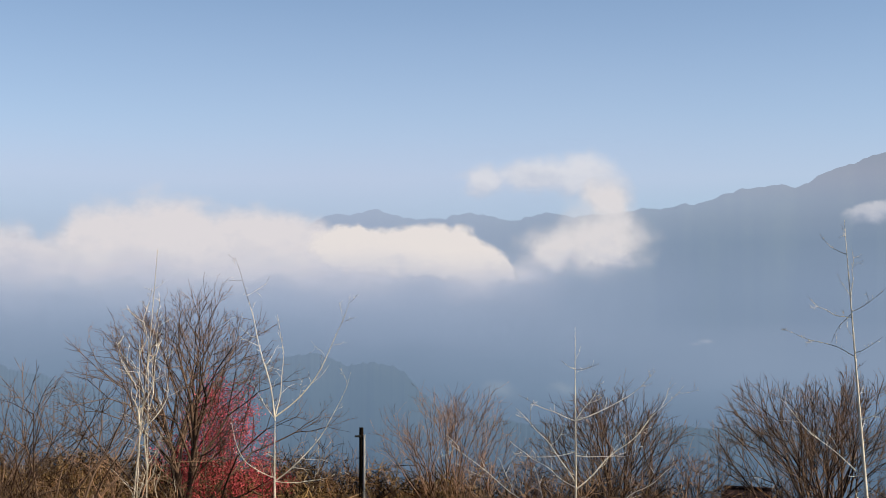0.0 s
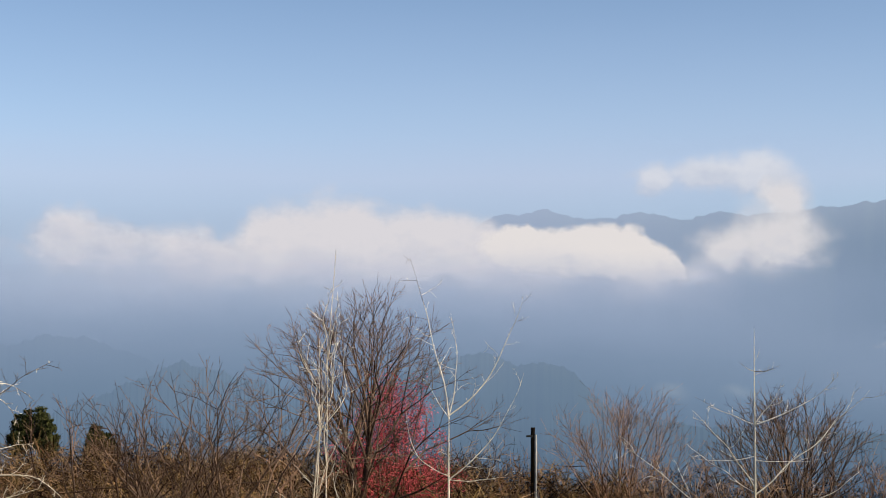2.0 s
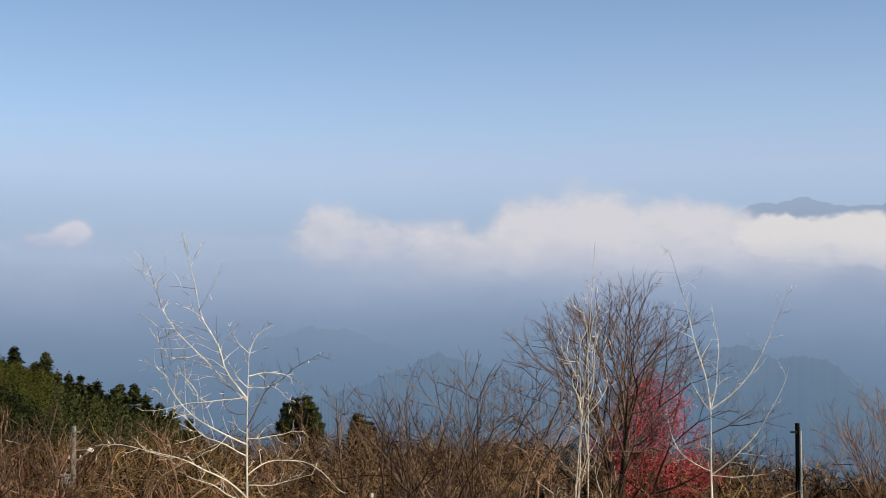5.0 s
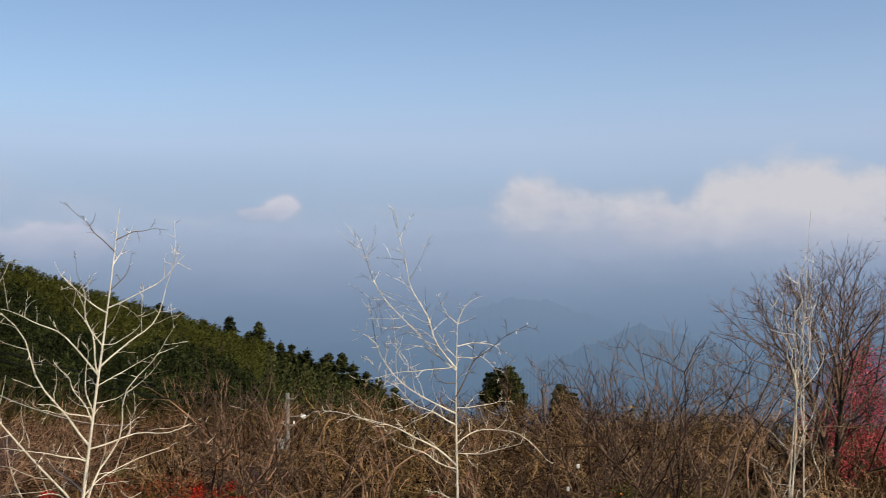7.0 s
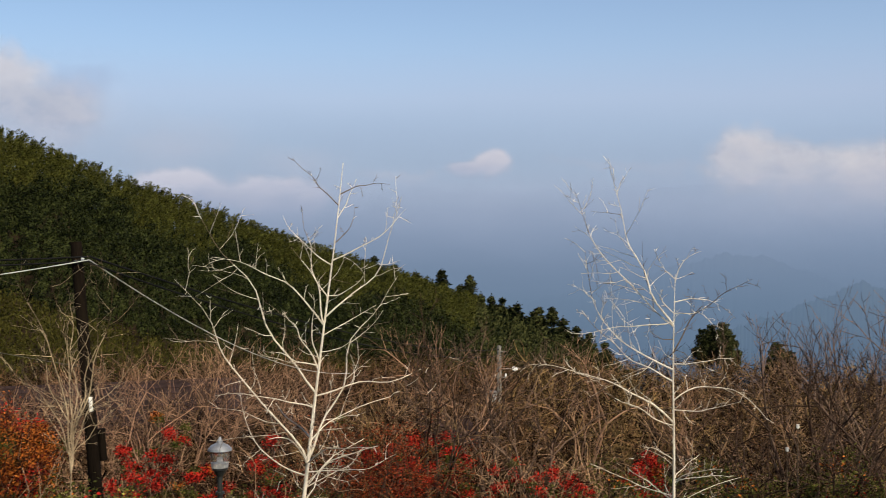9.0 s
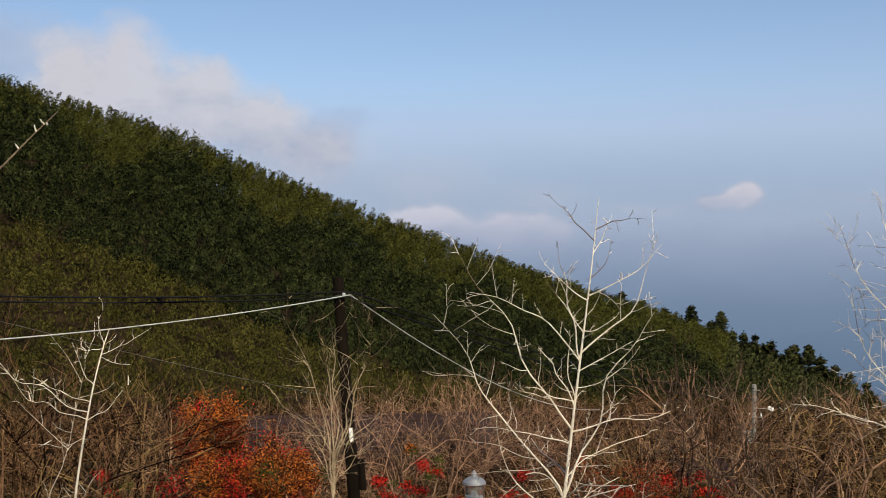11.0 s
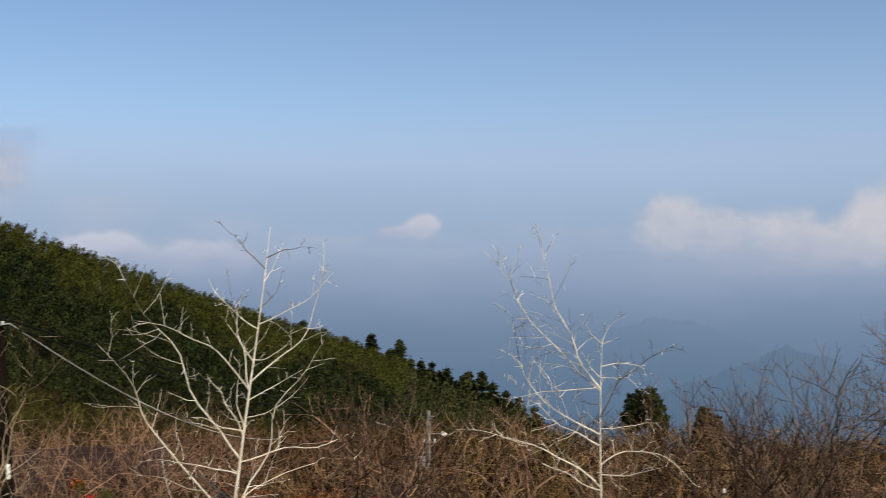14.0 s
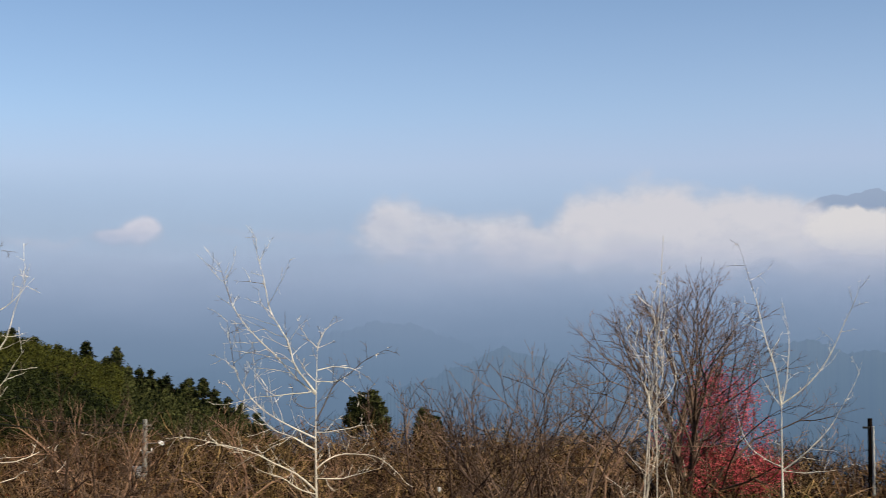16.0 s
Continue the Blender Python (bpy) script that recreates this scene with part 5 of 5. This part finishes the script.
for az, r, tall, wide, sd in ((-57.0, 26, 2.2, 1.8, 171), (-54.2, 26, 2.1, 1.8, 172), (-62.6, 26, 2.4, 2.0, 173), (-66.5, 27, 2.6, 2.0, 174), (-47.0, 26, 1.8, 1.8, 175), (-22.0, 30, 2.4, 2.0, 176), (-7.0, 34, 2.6, 1.4, 177), (-18.0, 33, 2.2, 2.4, 178), (-60.0, 24, 2.0, 2.4, 271), (-52.2, 25, 2.2, 2.0, 272), (-49.8, 24, 1.7, 2.2, 273), (-44.0, 25, 1.9, 2.2, 274), (-31.0, 27, 2.2, 2.4, 275), (-25.6, 28, 2.4, 2.4, 276), (-20.2, 27, 2.6, 2.0, 277), (-15.6, 28, 2.0, 2.0, 278), (-4.0, 29, 1.6, 2.0, 279), (3.6, 32, 2.2, 2.4, 280)):
    leafy_shrub("low evergreen shrub with olive green leaves", az, r, tall, wide, OLIVE, sd, 4500, 0.075, "olive_shrub", False, 9, "olive shrubs")
for az, r, tall, wide, sd in ((-58.4, 18.6, 2.8, 2.2, 311), (-56.0, 18.4, 3.1, 1.9, 312), (-53.3, 18.6, 3.1, 1.5, 313), (-51.2, 18.5, 2.8, 2.0, 314), (-49.4, 19.0, 2.6, 1.6, 315), (-46.4, 17.5, 2.4, 1.8, 316)):
    leafy_shrub("dark green garden shrub with yellowish and red tips", az, r, tall, wide, [(LEAF_OLIVE, 0.68), (LEAF_LIME, 0.12), (LEAF_RED, 0.2)], sd, 8000, 0.06, "garden_shrub", False, 13, "garden shrubs", 0.8, 0.8)


# ---- poles, lines, lamp, roofs ----
def cyl(bm, r0, r1, z0, z1, sides=16, centre=(0, 0), matrix=None):
    m = Matrix.Translation((centre[0], centre[1], (z0 + z1) / 2))
    if matrix:
        m = matrix @ m
    bmesh.ops.create_cone(bm, cap_ends=True, segments=sides, radius1=r0, radius2=r1, depth=z1 - z0, matrix=m)


def box(bm, sx, sy, sz, at=(0, 0, 0), bevel=0.0, turn=None):
    m = Matrix.Translation(at) @ (turn or Matrix()) @ Matrix.Diagonal((sx, sy, sz, 1))
    made = bmesh.ops.create_cube(bm, size=1, matrix=m)
    if bevel:
        bmesh.ops.bevel(bm, geom=list({e for v in made["verts"] for e in v.link_edges}), offset=bevel, segments=2, affect='EDGES')


def insulator(parent, at, label="white porcelain insulator"):
    bm = bmesh.new()
    for i, r in enumerate((0.030, 0.045, 0.030, 0.045, 0.022)):
        cyl(bm, r, r * 0.8, i * 0.028, i * 0.028 + 0.03, 12)
    bmesh.ops.translate(bm, verts=bm.verts, vec=at)
    return part("insulator", bm, PORCELAIN, parent, label)


def wooden_pole():
    base = way(-53.0, 20.0, -6.9)
    ob = thing("utility_pole", Matrix.Translation(base) @ pose(0, 0, 0, 0, -4.2, 53.0), "leaning dark tarred wooden utility pole with white tag", "pole")
    bm = bmesh.new()
    cyl(bm, 0.115, 0.085, -0.3, 6.72, 18)
    part("shaft", bm, POLE_WOOD, ob)
    bm = bmesh.new()
    box(bm, 0.055, 0.012, 0.22, (0.03, -0.108, 4.26), 0.003)
    part("tag", bm, ROPE_WHITE, ob, "white tag plate")
    bm = bmesh.new()
    box(bm, 0.20, 0.05, 0.05, (0.04, -0.1, 6.42), 0.008)
    part("bracket", bm, IRON_BLACK, ob)
    bm = bmesh.new()
    cyl(bm, 0.026, 0.02, 6.41, 6.48, 12, (0.08, -0.12))
    part("insulator", bm, PORCELAIN, ob, "small white insulator")
    bm = bmesh.new()
    cyl(bm, 0.055, 0.055, 3.38, 3.86, 14, (0.15, -0.02))
    part("cable_box", bm, POLE_WOOD, ob, "black cable drum")
    return ob


wooden_pole()


def lamp_post():
    ob = thing("street_lamp", Matrix.Translation(way(-48.3, 20.0, float(height(-48, 20)))), "black garden lamp post with frosted lantern head", "lamp")
    top = -3.22 - float(height(-48, 20))
    bm = bmesh.new()
    cyl(bm, 0.09, 0.09, 0, 0.12, 18), cyl(bm, 0.055, 0.04, 0.12, top - 0.62, 18), cyl(bm, 0.07, 0.07, top - 0.9, top - 0.86, 18)
    part("post", bm, IRON_BLACK, ob)
    bm = bmesh.new()
    cyl(bm, 0.05, 0.11, top - 0.62, top - 0.52, 18), cyl(bm, 0.12, 0.12, top - 0.52, top - 0.49, 18)
    part("collar", bm, IRON_BLACK, ob)
    bm = bmesh.new()
    cyl(bm, 0.135, 0.155, top - 0.49, top - 0.22, 20)
    part("lantern", bm, GLASS, ob, "clear dusty glass lantern")
    bm = bmesh.new()
    cyl(bm, 0.115, 0.125, top - 0.485, top - 0.41, 18), cyl(bm, 0.045, 0.04, top - 0.41, top - 0.33, 12)
    part("reflector", bm, PORCELAIN, ob, "white reflector dish")
    bm = bmesh.new()
    cyl(bm, 0.188, 0.182, top - 0.22, top - 0.185, 20), cyl(bm, 0.178, 0.135, top - 0.185, top - 0.14, 20), cyl(bm, 0.13, 0.06, top - 0.14, top - 0.105, 20), cyl(bm, 0.05, 0.045, top - 0.105, top - 0.06, 16), cyl(bm, 0.03, 0.015, top - 0.05, top - 0.01, 12)
    part("cap", bm, ZINC, ob, "grey metal cap with finial")
    return ob


lamp_post()


def far_pole():
    r = 58.0
    top = -5.35
    ob = thing("utility_pole", Matrix.Translation(way(-35.75, r, -12)) @ pose(0, 0, 0, 0, 0, 35.75), "grey concrete utility pole with transformer and insulators", "pole")
    h = r * math.tan(radians(top)) + 12
    bm = bmesh.new()
    cyl(bm, 0.13, 0.10, 0, h, 16)
    part("shaft", bm, CONCRETE, ob)
    bm = bmesh.new()
    cyl(bm, 0.012, 0.012, 0.0, 0.72, 8, (0, 0), pose(0, -0.13, h - 1.05, 0, 90, 0))
    part("stay", bm, ZINC, ob)
    for z, w in ((h - 0.25, 0.34), (h - 1.45, 0.5)):
        bm = bmesh.new()
        box(bm, w, 0.07, 0.06, (0.1, -0.13, z), 0.01)
        part("crossarm", bm, CONCRETE, ob)
        for x in (-0.4, 0.6) if z < h - 1 else ():
            insulator(ob, (x * w, -0.16, z + 0.05))
    bm = bmesh.new()
    box(bm, 0.26, 0.2, 0.16, (0.72, -0.13, h - 1.05), 0.03, pose(0, 0, 0, 0, 25, 0))
    part("switch_box", bm, PORCELAIN, ob, "white switch box")
    bm = bmesh.new()
    cyl(bm, 0.24, 0.24, h - 2.9, h - 2.1, 18, (-0.36, -0.05))
    part("transformer", bm, ZINC, ob, "grey transformer drum")
    return ob


far_pole()


def thin_pole():
    r, top = 45.0, -5.28
    ob = thing("utility_pole", Matrix.Translation(way(-3.72, r, -9)) @ pose(0, 0, 0, 0, 0, 3.72), "dark wooden pole with a pale conduit at the valley's edge", "pole")
    h = r * math.tan(radians(top)) + 9
    bm = bmesh.new()
    cyl(bm, 0.10, 0.075, 0, h, 16)
    part("shaft", bm, POLE_WOOD, ob)
    bm = bmesh.new()
    cyl(bm, 0.045, 0.045, 0.5, h - 0.25, 10, (0.10, -0.06))
    part("conduit", bm, ROPE, ob, "pale conduit")
    bm = bmesh.new()
    box(bm, 0.24, 0.06, 0.07, (-0.12, -0.08, h - 0.3), 0.01)
    part("bracket", bm, IRON_BLACK, ob)
    return ob


thin_pole()


def cable(a, b, sag, radius, mat, label):
    n = 28
    t = np.linspace(0, 1, n)[:, None]
    p = np.array(a)[None, :] * (1 - t) + np.array(b)[None, :] * t
    p[:, 2] -= (4 * sag * t * (1 - t))[:, 0]
    tb = Tubes()
    tb.add(p, np.full(n, radius), 6)
    return tagged(new("cable", tb.mesh("cable", mat)), label, "cable", "overhead cables")


POLE_TOP = way(-53.85, 19.85, -0.47)
FAR_TOP = way(-35.75, 58, -5.6)
cable(POLE_TOP, way(-78, 15.5, -0.93), 0.14, 0.009, ROPE, "pale grey overhead cable sagging from the pole")
cable(POLE_TOP + Vector((0, 0, 0.05)), way(-80, 17.0, -0.2), 0.12, 0.012, RUBBER, "black overhead cable running level from the pole")
cable(POLE_TOP + Vector((0, 0, -0.02)), way(-80, 17.3, -0.26), 0.13, 0.012, RUBBER, "black overhead cable running level from the pole")
cable(POLE_TOP, way(-42.6, 40, -4.6), 0.5, 0.010, ROPE, "pale grey overhead cable sagging from the pole")
cable(POLE_TOP + Vector((0, 0, 0.05)), FAR_TOP, 0.5, 0.017, RUBBER, "black overhead cable between the two poles")
cable(POLE_TOP + Vector((0, 0, -0.05)), FAR_TOP + Vector((0.5, 0, -0.2)), 0.62, 0.017, RUBBER, "black overhead cable between the two poles")
cable(FAR_TOP + Vector((0.6, 0, -0.4)), way(-10, 75, -11.5), 0.8, 0.016, RUBBER, "black overhead cable leaving the far pole")
cable(way(-76, 24, -0.1), way(-53.6, 31, -3.35), 0.12, 0.007, ROPE_DIM, "thin grey cable hanging above the shrubs")


def house(az, r, turn, ridge_z, eave_z, length, depth, label):
    """A low house whose dark roof shows above the scrub; heights from the eye's level."""
    g = float(height(az, r))
    ob = thing("house", Matrix.Translation(way(az, r, g)) @ pose(0, 0, 0, 0, 0, -az + turn), label, "house")
    rz, ez = ridge_z - g, eave_z - g
    bm = bmesh.new()
    box(bm, length - 0.8, depth - 0.8, ez, (0, 0, ez / 2), 0.02)
    part("wall", bm, TIMBER, ob)
    bm = bmesh.new()
    prof = [(-depth / 2, ez - 0.1), (0, rz), (depth / 2, ez - 0.1), (depth / 2, ez - 0.2), (0, rz - 0.12), (-depth / 2, ez - 0.2)]
    ends = []
    for x in (-length / 2, length / 2):
        ends.append([bm.verts.new((x, y, z)) for y, z in prof])
    for i in range(6):
        j = (i + 1) % 6
        bm.faces.new((ends[0][i], ends[0][j], ends[1][j], ends[1][i]))
    bm.faces.new(ends[0][::-1]), bm.faces.new(ends[1])
    bmesh.ops.recalc_face_normals(bm, faces=bm.faces)
    roof = part("roof", bm, ROOF, ob, "dark weathered roof")
    slope = math.atan2(rz - ez + 0.1, depth / 2)
    run = math.hypot(depth / 2, rz - ez + 0.1)
    rows, cols = max(3, int(run / 0.32)), max(4, int(length / 0.55))
    me = bpy.data.meshes.new("roof_tile")
    tbm = bmesh.new()
    box(tbm, length / cols - 0.02, run / rows + 0.03, 0.03, (0, 0, 0), 0.006)
    tbm.to_mesh(me), tbm.free()
    me.materials.append(ROOF)
    for i in range(rows):
        for k in range(cols):
            f = (i + 0.5) / rows
            t = new("roof_tile", me)
            t.parent = roof
            t.matrix_local = Matrix.Translation((-length / 2 + (k + 0.5) * length / cols, -depth / 2 * (1 - f), ez - 0.1 + f * (rz - ez + 0.1) + 0.03)) @ pose(0, 0, 0, math.degrees(slope) - 3)
    bm = bmesh.new()
    box(bm, length + 0.05, 0.22, 0.12, (0, 0, rz + 0.03), 0.03)
    part("ridge_cap", bm, ROOF, roof)
    return ob


house(-53.0, 46.0, 4.0, -5.55, -7.2, 9.0, 6.0, "low house with a long dark tiled roof among shrubs")
house(-38.3, 38.0, 24.0, -5.8, -6.3, 1.7, 2.0, "small shed with a dark gabled roof among shrubs")
house(13.5, 45.0, -10.0, -6.2, -6.75, 1.6, 1.8, "small hut with a dark roof at the slope's edge")


def antenna():
    r = 45.0
    ob = thing("antenna", Matrix.Translation(way(13.95, r, -6.3)), "small white antenna on the hut's roof", "antenna")
    bm = bmesh.new()
    cyl(bm, 0.02, 0.02, -0.1, 0.55, 8)
    part("mast", bm, PORCELAIN, ob)
    bm = bmesh.new()
    box(bm, 0.34, 0.03, 0.03, (0, 0, 0.5), 0.005)
    part("crossbar", bm, PORCELAIN, ob)


antenna()


def marker_post(az, r, top_z):
    g = float(height(az, r))
    ob = thing("marker_post", Matrix.Translation(way(az, r, g)), "thin grey stake with a white cap among the scrub", "post", "marker posts")
    bm = bmesh.new()
    cyl(bm, 0.014, 0.011, -0.1, top_z - g - 0.1, 10)
    part("stake", bm, TIMBER, ob)
    bm = bmesh.new()
    box(bm, 0.06, 0.05, 0.10, (0, 0, top_z - g - 0.05), 0.012)
    part("cap", bm, PORCELAIN, ob, "white cap")


marker_post(-22.6, 29.0, -4.33)
marker_post(-23.05, 28.6, -4.78)


for az, sd in ((-7.05, 291), (-3.0, 292)):
    leafy_shrub("low shrub with yellow green leaves", az, 30.0, 3.4 if sd == 291 else 2.6, 1.8, [(LEAF_LIME, 1.0)], sd, 2600, 0.06, "green_shrub", False, 9, "green shrubs", 0.9, 0.7)
